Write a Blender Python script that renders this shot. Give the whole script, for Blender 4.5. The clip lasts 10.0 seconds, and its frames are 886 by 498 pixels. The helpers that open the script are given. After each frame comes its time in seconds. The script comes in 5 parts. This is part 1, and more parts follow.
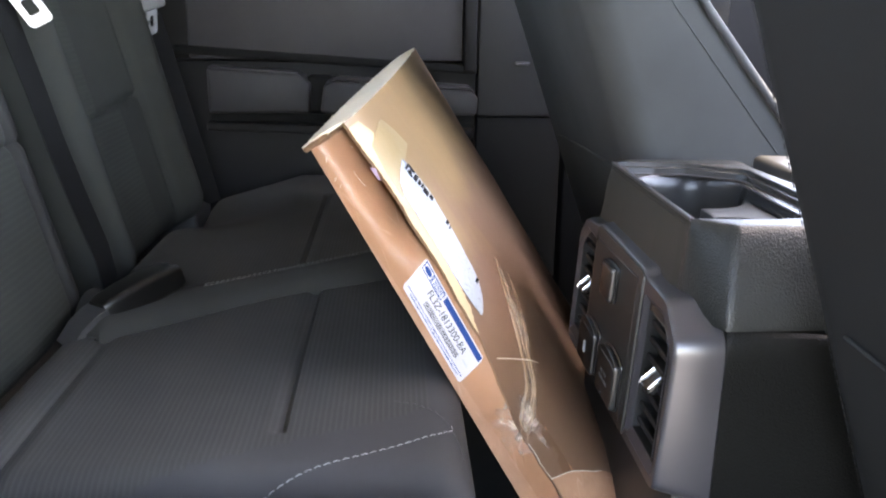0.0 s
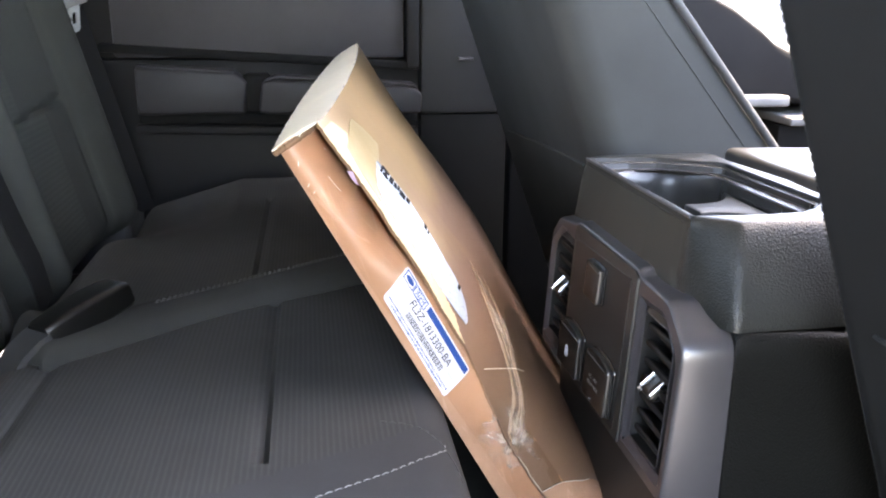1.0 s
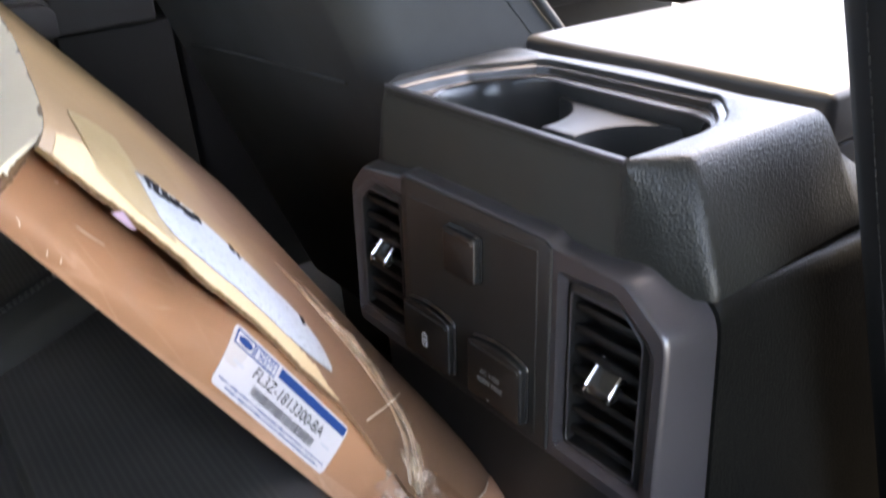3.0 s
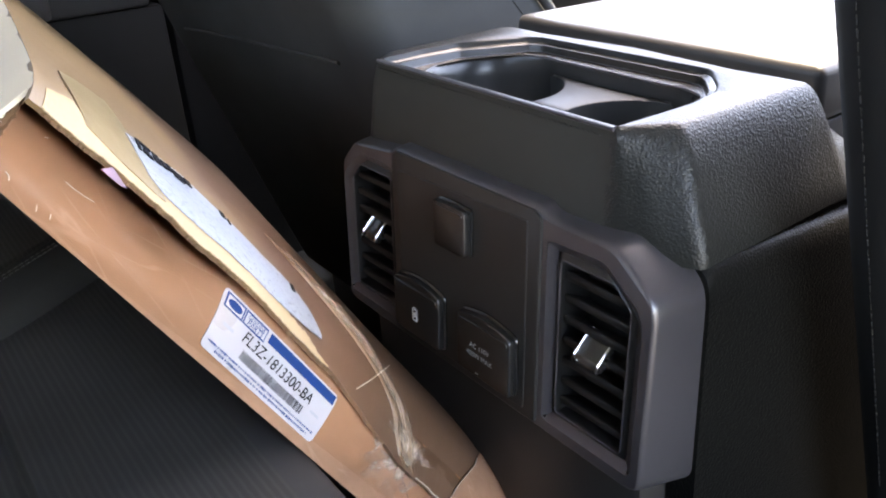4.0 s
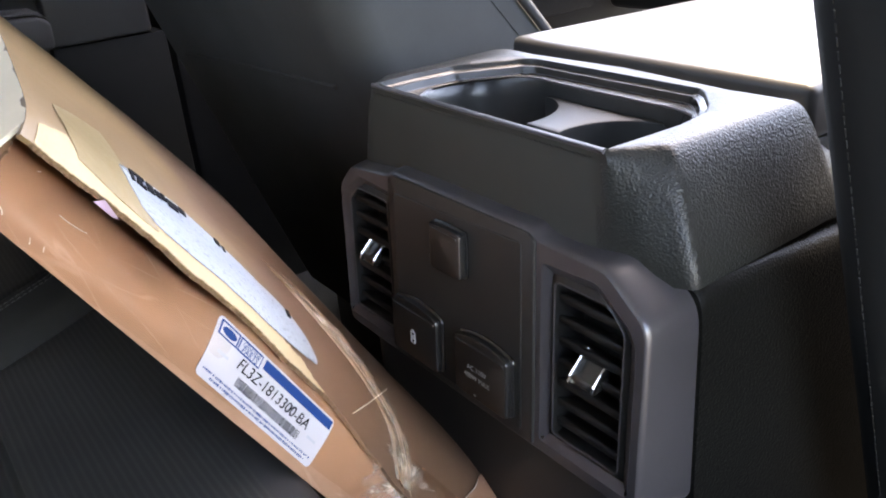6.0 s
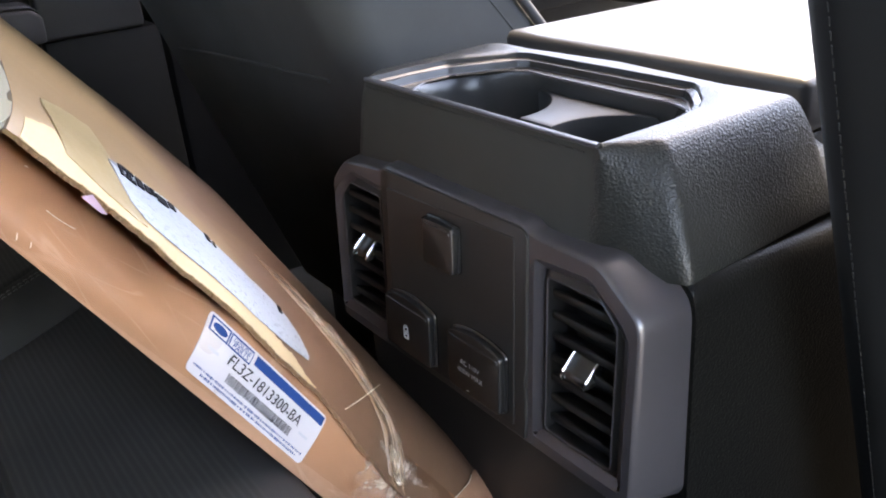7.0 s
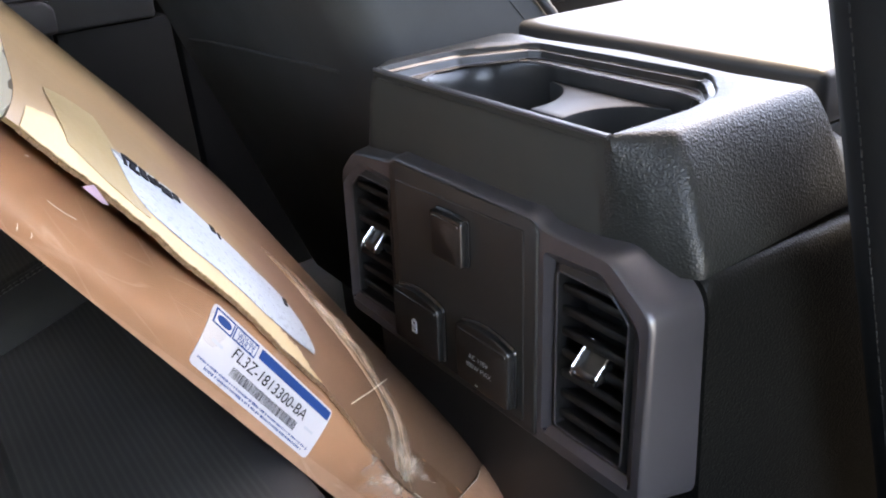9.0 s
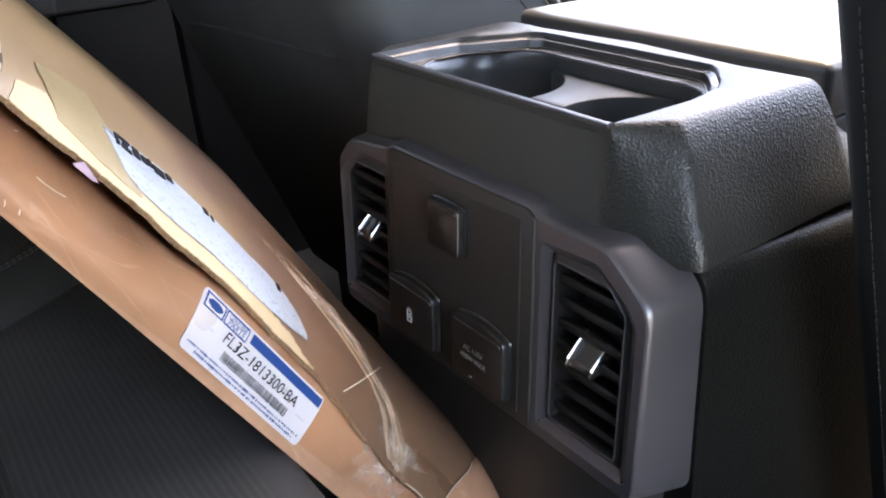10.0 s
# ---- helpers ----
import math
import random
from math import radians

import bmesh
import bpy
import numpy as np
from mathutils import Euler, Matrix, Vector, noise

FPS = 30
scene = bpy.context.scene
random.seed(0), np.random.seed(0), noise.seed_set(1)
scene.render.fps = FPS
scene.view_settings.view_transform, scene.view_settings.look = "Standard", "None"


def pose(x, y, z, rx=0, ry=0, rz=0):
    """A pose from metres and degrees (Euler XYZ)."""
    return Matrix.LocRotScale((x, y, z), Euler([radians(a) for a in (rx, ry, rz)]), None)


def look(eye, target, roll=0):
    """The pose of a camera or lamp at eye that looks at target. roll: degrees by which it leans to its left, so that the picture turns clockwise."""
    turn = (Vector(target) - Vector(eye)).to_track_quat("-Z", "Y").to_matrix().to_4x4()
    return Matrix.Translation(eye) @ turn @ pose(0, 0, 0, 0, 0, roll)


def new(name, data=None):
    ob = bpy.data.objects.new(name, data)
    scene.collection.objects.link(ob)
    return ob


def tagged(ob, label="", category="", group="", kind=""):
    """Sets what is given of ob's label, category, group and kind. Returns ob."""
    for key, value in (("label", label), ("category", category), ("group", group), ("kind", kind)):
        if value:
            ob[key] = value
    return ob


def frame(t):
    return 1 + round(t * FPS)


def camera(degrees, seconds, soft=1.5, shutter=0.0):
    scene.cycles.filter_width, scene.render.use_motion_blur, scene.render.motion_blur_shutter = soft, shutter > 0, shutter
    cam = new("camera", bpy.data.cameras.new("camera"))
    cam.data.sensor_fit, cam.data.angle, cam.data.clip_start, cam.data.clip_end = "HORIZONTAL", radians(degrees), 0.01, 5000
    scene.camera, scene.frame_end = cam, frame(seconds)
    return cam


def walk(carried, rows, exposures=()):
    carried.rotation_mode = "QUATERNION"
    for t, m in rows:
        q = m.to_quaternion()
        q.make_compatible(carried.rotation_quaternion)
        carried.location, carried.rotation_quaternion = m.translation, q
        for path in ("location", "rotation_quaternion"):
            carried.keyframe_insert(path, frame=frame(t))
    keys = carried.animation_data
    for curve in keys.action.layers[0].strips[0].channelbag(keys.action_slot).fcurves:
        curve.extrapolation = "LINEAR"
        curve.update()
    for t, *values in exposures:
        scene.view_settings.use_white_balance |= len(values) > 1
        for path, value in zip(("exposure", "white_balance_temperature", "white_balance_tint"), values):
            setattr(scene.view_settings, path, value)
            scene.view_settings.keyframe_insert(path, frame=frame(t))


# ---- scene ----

# ---------------------------------------------------------------- camera
cam = camera(55.5, 10.0, soft=2.0, shutter=0.4)
PATH = [
    (0, (-0.2, -0.708, 0.682), (-0.084, 1.209, 0.122), 0.9),
    (0.2, (-0.201, -0.699, 0.676), (-0.065, 1.213, 0.103), 0.9),
    (0.5, (-0.213, -0.682, 0.677), (-0.048, 1.23, 0.113), 0.4),
    (0.7, (-0.22, -0.679, 0.682), (-0.026, 1.233, 0.128), -0.4),
    (1, (-0.244, -0.659, 0.676), (0.056, 1.237, 0.112), 0.5),
    (1.2, (-0.25, -0.636, 0.672), (0.068, 1.259, 0.116), 0.5),
    (1.4, (-0.262, -0.596, 0.678), (0.162, 1.28, 0.131), -0.0),
    (1.5, (-0.268, -0.581, 0.691), (0.216, 1.281, 0.143), -1.3),
    (1.6, (-0.266, -0.555, 0.687), (0.268, 1.292, 0.135), -2.5),
    (1.7, (-0.266, -0.527, 0.688), (0.341, 1.287, 0.105), -2.9),
    (1.8, (-0.269, -0.5, 0.693), (0.44, 1.269, 0.086), -2.4),
    (1.9, (-0.276, -0.468, 0.696), (0.564, 1.24, 0.083), -2.1),
    (2, (-0.275, -0.454, 0.707), (0.628, 1.209, 0.061), -2.9),
    (2.2, (-0.28, -0.416, 0.706), (0.682, 1.178, -0.026), -4.9),
    (2.3, (-0.282, -0.407, 0.708), (0.68, 1.169, -0.06), -5.5),
    (2.5, (-0.286, -0.402, 0.707), (0.712, 1.143, -0.079), -5.6),
    (2.8, (-0.28, -0.402, 0.7), (0.71, 1.126, -0.127), -5.9),
    (3, (-0.29, -0.399, 0.689), (0.713, 1.093, -0.188), -4.7),
    (3.2, (-0.297, -0.399, 0.68), (0.71, 1.065, -0.239), -3.8),
    (4.5, (-0.293, -0.41, 0.673), (0.729, 1.083, -0.18), -4.3),
    (5, (-0.291, -0.41, 0.674), (0.724, 1.087, -0.179), -4.7),
    (5.5, (-0.29, -0.411, 0.674), (0.712, 1.094, -0.181), -4.8),
    (6, (-0.288, -0.412, 0.678), (0.724, 1.094, -0.165), -5.2),
    (7.5, (-0.282, -0.41, 0.675), (0.734, 1.082, -0.186), -5.1),
    (8, (-0.279, -0.409, 0.673), (0.729, 1.085, -0.192), -5.5),
    (8.5, (-0.282, -0.409, 0.675), (0.714, 1.1, -0.181), -5.3),
    (9, (-0.279, -0.407, 0.673), (0.707, 1.102, -0.193), -5.3),
    (9.5, (-0.282, -0.406, 0.672), (0.695, 1.105, -0.201), -4.7),
    (10, (-0.276, -0.404, 0.667), (0.709, 1.098, -0.212), -4.1),
]
walk(cam, [(t, look(eye, target, roll)) for t, eye, target, roll in PATH],
     exposures=[(0.0, 5.50, 10000, 15), (0.8, 5.66, 10000, 15), (1.5, 5.84, 9800, 14), (2.0, 5.12, 9800, 14), (3.2, 5.22, 10000, 15), (10.0, 5.22, 10000, 15)])

# ---------------------------------------------------------------- light
world = bpy.data.worlds.new("sky")
scene.world = world
world.use_nodes = True
wn = world.node_tree
sky = wn.nodes.new("ShaderNodeTexSky")
sky.sky_type = "NISHITA"
sky.sun_disc = False
sky.sun_elevation = radians(68)
sky.sun_rotation = radians(68)
sky.air_density, sky.dust_density = 0.5, 0.6
wn.nodes["Background"].inputs[1].default_value = 0.15
wn.links.new(sky.outputs[0], wn.nodes["Background"].inputs[0])
sun = new("sun", bpy.data.lights.new("sun", "SUN"))
sun.data.energy, sun.data.angle, sun.data.color = 0.7, radians(4), (1.0, 0.98, 0.95)
sun.matrix_world = look((2.22, 0.9, 6), (0, 0, 0))


# ---------------------------------------------------------------- materials
def material(name, color, rough=0.5, metal=0.0, bump=None, spots=None, coat=0.0, spec=0.5, var=0.15, along=None, stripes=None, scratch=None):
    """Principled material with soft colour variation; bump: list of (kind, scale, strength, distance)."""
    m = bpy.data.materials.new(name)
    m.use_nodes = True
    nt = m.node_tree
    b = nt.nodes["Principled BSDF"]
    tc = nt.nodes.new("ShaderNodeTexCoord")
    b.inputs["Roughness"].default_value = rough
    b.inputs["Metallic"].default_value = metal
    b.inputs["Coat Weight"].default_value = coat
    b.inputs["Specular IOR Level"].default_value = spec
    big = nt.nodes.new("ShaderNodeTexNoise")
    big.inputs["Scale"].default_value = 9
    big.inputs["Detail"].default_value = 6
    nt.links.new(tc.outputs["Object"], big.inputs["Vector"])
    ramp = nt.nodes.new("ShaderNodeMapRange")
    ramp.inputs[1].default_value, ramp.inputs[2].default_value = 0.3, 0.7
    ramp.inputs[3].default_value, ramp.inputs[4].default_value = 1 - var, 1 + var
    nt.links.new(big.outputs[0], ramp.inputs[0])
    mul = nt.nodes.new("ShaderNodeVectorMath")
    mul.operation = "SCALE"
    mul.inputs[0].default_value = color
    nt.links.new(ramp.outputs[0], mul.inputs["Scale"])
    last = mul.outputs[0]
    if spots:
        sc, scol, lo, hi = spots
        sp = nt.nodes.new("ShaderNodeTexNoise")
        sp.inputs["Scale"].default_value, sp.inputs["Detail"].default_value = sc, 8
        nt.links.new(tc.outputs["Object"], sp.inputs["Vector"])
        mr = nt.nodes.new("ShaderNodeMapRange")
        mr.inputs[1].default_value, mr.inputs[2].default_value = lo, hi
        nt.links.new(sp.outputs[0], mr.inputs[0])
        mix = nt.nodes.new("ShaderNodeMixRGB")
        mix.inputs[2].default_value = (*scol, 1)
        nt.links.new(mr.outputs[0], mix.inputs[0])
        nt.links.new(last, mix.inputs[1])
        last = mix.outputs[0]
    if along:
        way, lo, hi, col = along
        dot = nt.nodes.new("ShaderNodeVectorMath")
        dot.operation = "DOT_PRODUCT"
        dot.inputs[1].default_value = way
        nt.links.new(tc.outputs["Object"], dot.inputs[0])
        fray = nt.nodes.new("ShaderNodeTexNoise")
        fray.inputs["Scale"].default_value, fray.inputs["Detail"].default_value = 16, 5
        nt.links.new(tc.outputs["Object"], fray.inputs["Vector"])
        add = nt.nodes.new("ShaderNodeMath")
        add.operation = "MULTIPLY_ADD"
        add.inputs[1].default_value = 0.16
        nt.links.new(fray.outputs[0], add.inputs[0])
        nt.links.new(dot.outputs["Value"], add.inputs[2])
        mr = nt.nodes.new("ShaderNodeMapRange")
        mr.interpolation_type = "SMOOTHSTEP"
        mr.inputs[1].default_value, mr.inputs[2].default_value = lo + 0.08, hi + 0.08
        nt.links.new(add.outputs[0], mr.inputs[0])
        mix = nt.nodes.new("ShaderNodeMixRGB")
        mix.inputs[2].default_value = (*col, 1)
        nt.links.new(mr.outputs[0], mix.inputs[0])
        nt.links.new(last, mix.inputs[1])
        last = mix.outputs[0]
    if stripes:
        axis, scale, lo, hi = stripes
        wv = nt.nodes.new("ShaderNodeTexWave")
        wv.bands_direction = axis
        wv.inputs["Scale"].default_value = scale
        wv.inputs["Distortion"].default_value, wv.inputs["Detail Scale"].default_value = 0.6, 3
        nt.links.new(tc.outputs["Object"], wv.inputs["Vector"])
        mr = nt.nodes.new("ShaderNodeMapRange")
        mr.inputs[1].default_value, mr.inputs[2].default_value = 0.35, 0.95
        mr.inputs[3].default_value, mr.inputs[4].default_value = lo, hi
        nt.links.new(wv.outputs["Fac"], mr.inputs[0])
        sc = nt.nodes.new("ShaderNodeVectorMath")
        sc.operation = "SCALE"
        nt.links.new(last, sc.inputs[0])
        nt.links.new(mr.outputs[0], sc.inputs["Scale"])
        last = sc.outputs[0]
    if scratch:
        scale, width, scol, amount = scratch
        lines = []
        for way, across in (((0.62, 0.3, -0.72), (0.78, 0.1, 0.62)), ((0.2, 0.4, -0.9), (0.97, 0.0, 0.25))):
            place = nt.nodes.new("ShaderNodeCombineXYZ")
            for k, (v, size) in enumerate(((way, 0.09), (across, 1.0))):
                dot = nt.nodes.new("ShaderNodeVectorMath")
                dot.operation = "DOT_PRODUCT"
                dot.inputs[1].default_value = tuple(c * size for c in v)
                nt.links.new(tc.outputs["Object"], dot.inputs[0])
                nt.links.new(dot.outputs["Value"], place.inputs[k])
            cr = nt.nodes.new("ShaderNodeTexNoise")
            cr.inputs["Scale"].default_value, cr.inputs["Detail"].default_value = scale, 1
            nt.links.new(place.outputs[0], cr.inputs["Vector"])
            off = nt.nodes.new("ShaderNodeMath")
            off.operation = "SUBTRACT"
            off.inputs[1].default_value = 0.53
            nt.links.new(cr.outputs[0], off.inputs[0])
            dist = nt.nodes.new("ShaderNodeMath")
            dist.operation = "ABSOLUTE"
            nt.links.new(off.outputs[0], dist.inputs[0])
            lines.append(dist)
        least = nt.nodes.new("ShaderNodeMath")
        least.operation = "MINIMUM"
        nt.links.new(lines[0].outputs[0], least.inputs[0])
        nt.links.new(lines[1].outputs[0], least.inputs[1])
        br = nt.nodes.new("ShaderNodeTexNoise")
        br.inputs["Scale"].default_value = 40
        nt.links.new(tc.outputs["Object"], br.inputs["Vector"])
        m1 = nt.nodes.new("ShaderNodeMapRange")
        m1.inputs[1].default_value, m1.inputs[2].default_value = 0.0, width
        m1.inputs[3].default_value, m1.inputs[4].default_value = amount, 0.0
        nt.links.new(least.outputs[0], m1.inputs[0])
        m2 = nt.nodes.new("ShaderNodeMapRange")
        m2.inputs[1].default_value, m2.inputs[2].default_value = 0.45, 0.65
        nt.links.new(br.outputs[0], m2.inputs[0])
        both = nt.nodes.new("ShaderNodeMath")
        both.operation = "MULTIPLY"
        nt.links.new(m1.outputs[0], both.inputs[0])
        nt.links.new(m2.outputs[0], both.inputs[1])
        mix = nt.nodes.new("ShaderNodeMixRGB")
        mix.inputs[2].default_value = (*scol, 1)
        nt.links.new(both.outputs[0], mix.inputs[0])
        nt.links.new(last, mix.inputs[1])
        last = mix.outputs[0]
    nt.links.new(last, b.inputs["Base Color"])
    rr = nt.nodes.new("ShaderNodeMapRange")
    rr.inputs[3].default_value, rr.inputs[4].default_value = max(rough - 0.06, 0.02), min(rough + 0.06, 1)
    nt.links.new(big.outputs[0], rr.inputs[0])
    nt.links.new(rr.outputs[0], b.inputs["Roughness"])
    normal = None
    for kind, scale, strength, dist in bump or ():
        if kind == "noise":
            tex = nt.nodes.new("ShaderNodeTexNoise")
            tex.inputs["Scale"].default_value, tex.inputs["Detail"].default_value = scale, 4
            out = tex.outputs[0]
        elif kind == "cells":
            tex = nt.nodes.new("ShaderNodeTexVoronoi")
            tex.feature = "SMOOTH_F1"
            tex.inputs["Scale"].default_value = scale
            out = tex.outputs["Distance"]
        else:
            tex = nt.nodes.new("ShaderNodeTexWave")
            tex.bands_direction = {"ribs_x": "X", "ribs_y": "Y", "ribs_z": "Z"}[kind]
            tex.inputs["Scale"].default_value = scale
            tex.inputs["Distortion"].default_value = 0.6
            tex.inputs["Detail Scale"].default_value = 3
            out = tex.outputs["Fac"]
        nt.links.new(tc.outputs["Object"], tex.inputs["Vector"])
        bp = nt.nodes.new("ShaderNodeBump")
        bp.inputs["Strength"].default_value, bp.inputs["Distance"].default_value = strength, dist
        nt.links.new(out, bp.inputs["Height"])
        if normal:
            nt.links.new(normal, bp.inputs["Normal"])
        normal = bp.outputs[0]
    if normal:
        nt.links.new(normal, b.inputs["Normal"])
    return m


GRAIN = [("cells", 900, 0.25, 0.0005), ("noise", 300, 0.1, 0.0004)]
LEATHER = [("cells", 800, 0.65, 0.0006), ("noise", 420, 0.08, 0.0004)]
SOFT = [("noise", 500, 0.12, 0.0004)]
M_trim = material("dark grey grained plastic", (0.028, 0.029, 0.03), 0.42, bump=GRAIN)
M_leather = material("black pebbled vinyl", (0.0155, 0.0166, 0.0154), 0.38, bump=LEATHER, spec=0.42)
# the cover's pebbled vinyl again, darkened for the shade on the console side
M_sideshade = material("shaded black pebbled side vinyl", (0.0062, 0.0065, 0.0062), 0.40, bump=LEATHER, spec=0.11)
M_lid = material("black lid vinyl", (0.03, 0.03, 0.031), 0.42, bump=[("noise", 400, 0.1, 0.0004)])
M_pillar = material("dark pillar plastic", (0.02, 0.0195, 0.0205), 0.6, bump=GRAIN, spec=0.3)
M_pillarlow = material("black pillar plastic", (0.009, 0.009, 0.009), 0.7, bump=GRAIN, spec=0.12)
M_fdoor = material("matt front door plastic", (0.014, 0.0138, 0.0142), 0.85, bump=GRAIN, spec=0.1)
M_plate = material("satin charcoal plastic", (0.0225, 0.0219, 0.0213), 0.42, bump=[("noise", 800, 0.06, 0.0002)])
M_silver = material("satin grey painted plastic", (0.074, 0.0692, 0.076), 0.30, metal=0.35, spec=1.0)
M_black = material("black plastic", (0.018, 0.018, 0.018), 0.4)
M_gloss = material("satin black plastic", (0.014, 0.014, 0.014), 0.22, spec=0.8)
M_chrome = material("chrome", (0.75, 0.75, 0.76), 0.12, metal=1.0, var=0.03)
M_print = material("pale grey print", (0.4, 0.4, 0.4), 0.6, var=0.03)
M_ribs = material("ribbed dark grey cloth", (0.052, 0.052, 0.05), 0.9, bump=[("ribs_x", 70, 0.13, 0.0005), ("noise", 900, 0.3, 0.0005)], spec=0.2, stripes=("X", 70, 0.90, 1.10))
M_ribs_z = material("ribbed dark grey backrest cloth", (0.036, 0.0385, 0.034), 0.9, bump=[("ribs_z", 48, 0.2, 0.0006), ("noise", 900, 0.3, 0.0005)], spec=0.2, stripes=("Z", 48, 0.93, 1.07))
M_backplain = material("plain dark backrest cloth", (0.030, 0.032, 0.0285), 0.9, bump=[("noise", 1000, 0.35, 0.0005)], spec=0.15)
M_cloth = material("plain dark grey cloth", (0.05, 0.05, 0.051), 0.92, bump=[("noise", 1200, 0.4, 0.0005)], spec=0.2)
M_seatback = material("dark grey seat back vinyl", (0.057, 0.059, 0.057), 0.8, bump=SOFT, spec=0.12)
# same seat vinyl with the passenger side's shade put into its colour
M_seatshade = material("shaded passenger seat vinyl", (0.02, 0.0208, 0.021), 0.75, bump=SOFT, spec=0.25)
M_piping = material("grey piping", (0.06, 0.061, 0.062), 0.8, bump=[("noise", 90, 0.3, 0.002)])
M_threaddark = material("dull grey thread", (0.085, 0.085, 0.081), 0.8)
M_thread = material("light grey thread", (0.30, 0.30, 0.29), 0.8)
M_rim = material("smooth dark seat border cloth", (0.031, 0.0312, 0.0300), 0.9, bump=[("noise", 1200, 0.35, 0.0005)], spec=0.06)
M_web = material("black seat belt webbing", (0.011, 0.0112, 0.0114), 0.85, bump=[("ribs_y", 500, 0.4, 0.0004)], spec=0.06)
M_grip = material("grey belt grip plastic", (0.2, 0.2, 0.2), 0.5)
M_steel = material("bright steel", (0.72, 0.72, 0.72), 0.3, metal=0.6)
M_door = material("dark grey door plastic", (0.042, 0.0395, 0.042), 0.55, bump=GRAIN, spec=0.35)
M_doordark = material("charcoal door plastic", (0.0095, 0.0092, 0.0097), 0.6, bump=GRAIN, spec=0.22)
M_doorrest = material("padded charcoal armrest vinyl", (0.024, 0.0225, 0.0242), 0.55, bump=GRAIN, spec=0.3)
M_armrest = material("grey satin pull handle", (0.036, 0.034, 0.037), 0.5, spec=0.3)
M_insert = material("smooth dark grey insert", (0.028, 0.0305, 0.0268), 0.5, bump=[("noise", 900, 0.06, 0.0002)], spec=0.4)
M_divider = material("satin grey divider plastic", (0.026, 0.0278, 0.0278), 0.5, bump=[("noise", 600, 0.05, 0.0002)], spec=0.3)
M_bezel = material("black vent bezel plastic", (0.012, 0.012, 0.0125), 0.35, bump=[("noise", 900, 0.05, 0.0002)])
M_slat = material("dark grey louvre plastic", (0.0085, 0.0087, 0.0087), 0.55, bump=[("noise", 900, 0.05, 0.0002)], spec=0.35)
M_tray = material("glossy charcoal tray plastic", (0.028, 0.0284, 0.0276), 0.25, bump=[("noise", 700, 0.05, 0.0002)])
M_frontrest = material("grey front armrest vinyl", (0.19, 0.19, 0.195), 0.42, bump=GRAIN)
M_drvcushion = material("black driver cushion cloth", (0.012, 0.012, 0.0125), 0.95, bump=[("noise", 1000, 0.4, 0.0005)], spec=0.1)
M_spoke = material("silver spoke paint", (0.42, 0.42, 0.43), 0.35, metal=0.4)
M_carpet = material("dark grey carpet", (0.026, 0.026, 0.0255), 0.95, bump=[("noise", 500, 0.8, 0.002)])
M_head = material("light grey headliner", (0.75, 0.73, 0.69), 0.9, bump=[("noise", 600, 0.2, 0.0005)])
M_kraft = material("brown corrugated cardboard", (0.425, 0.222, 0.134), 0.75, bump=[("noise", 60, 0.35, 0.002), ("noise", 20, 0.3, 0.004), ("noise", 500, 0.12, 0.0003)], spots=(26, (0.365, 0.185, 0.109), 0.5, 0.72), scratch=(75, 0.012, (0.60, 0.37, 0.26), 0.55))
# along: browner board towards the foot, with the face's shading put into the colour
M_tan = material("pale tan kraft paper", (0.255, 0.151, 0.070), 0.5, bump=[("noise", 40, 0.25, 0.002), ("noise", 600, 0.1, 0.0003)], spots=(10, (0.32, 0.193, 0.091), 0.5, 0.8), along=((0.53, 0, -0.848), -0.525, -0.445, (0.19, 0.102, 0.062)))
# cardboard brown darkened for the shade under the torn edges
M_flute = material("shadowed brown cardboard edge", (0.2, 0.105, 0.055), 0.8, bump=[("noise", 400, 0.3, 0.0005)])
M_torn = material("cream torn cardboard ply", (0.49, 0.355, 0.205), 0.85, bump=[("noise", 260, 0.4, 0.0012)])
M_endflap = material("off white cardboard end flap", (0.90, 0.79, 0.62), 0.8, var=0.06, bump=[("noise", 120, 0.25, 0.001)])
M_fold = material("olive tan paper", (0.29, 0.203, 0.10), 0.35, bump=[("noise", 60, 0.3, 0.002)])
M_label = material("white label paper", (0.6, 0.565, 0.6), 0.5, var=0.03)
M_slip = material("white glossy packing slip", (0.36, 0.387, 0.42), 0.28, var=0.2, bump=[("noise", 160, 0.6, 0.001)], spots=(330, (0.24, 0.255, 0.28), 0.56, 0.68))
M_tear = material("pale torn tape edge", (0.7, 0.6, 0.48), 0.35)
M_blue = material("dark blue ink", (0.006, 0.055, 0.215), 0.5, var=0.03, spec=0.2)
M_ink = material("black ink", (0.01, 0.01, 0.013), 0.8, var=0.03, spec=0.1)
M_faint = material("pale grey ink", (0.5, 0.5, 0.55), 0.6, var=0.03)
M_pink = material("pale pink paper scrap", (0.46, 0.31, 0.38), 0.7)
M_concrete = material("grey concrete", (0.22, 0.22, 0.21), 0.9, bump=[("noise", 8, 0.3, 0.01)])


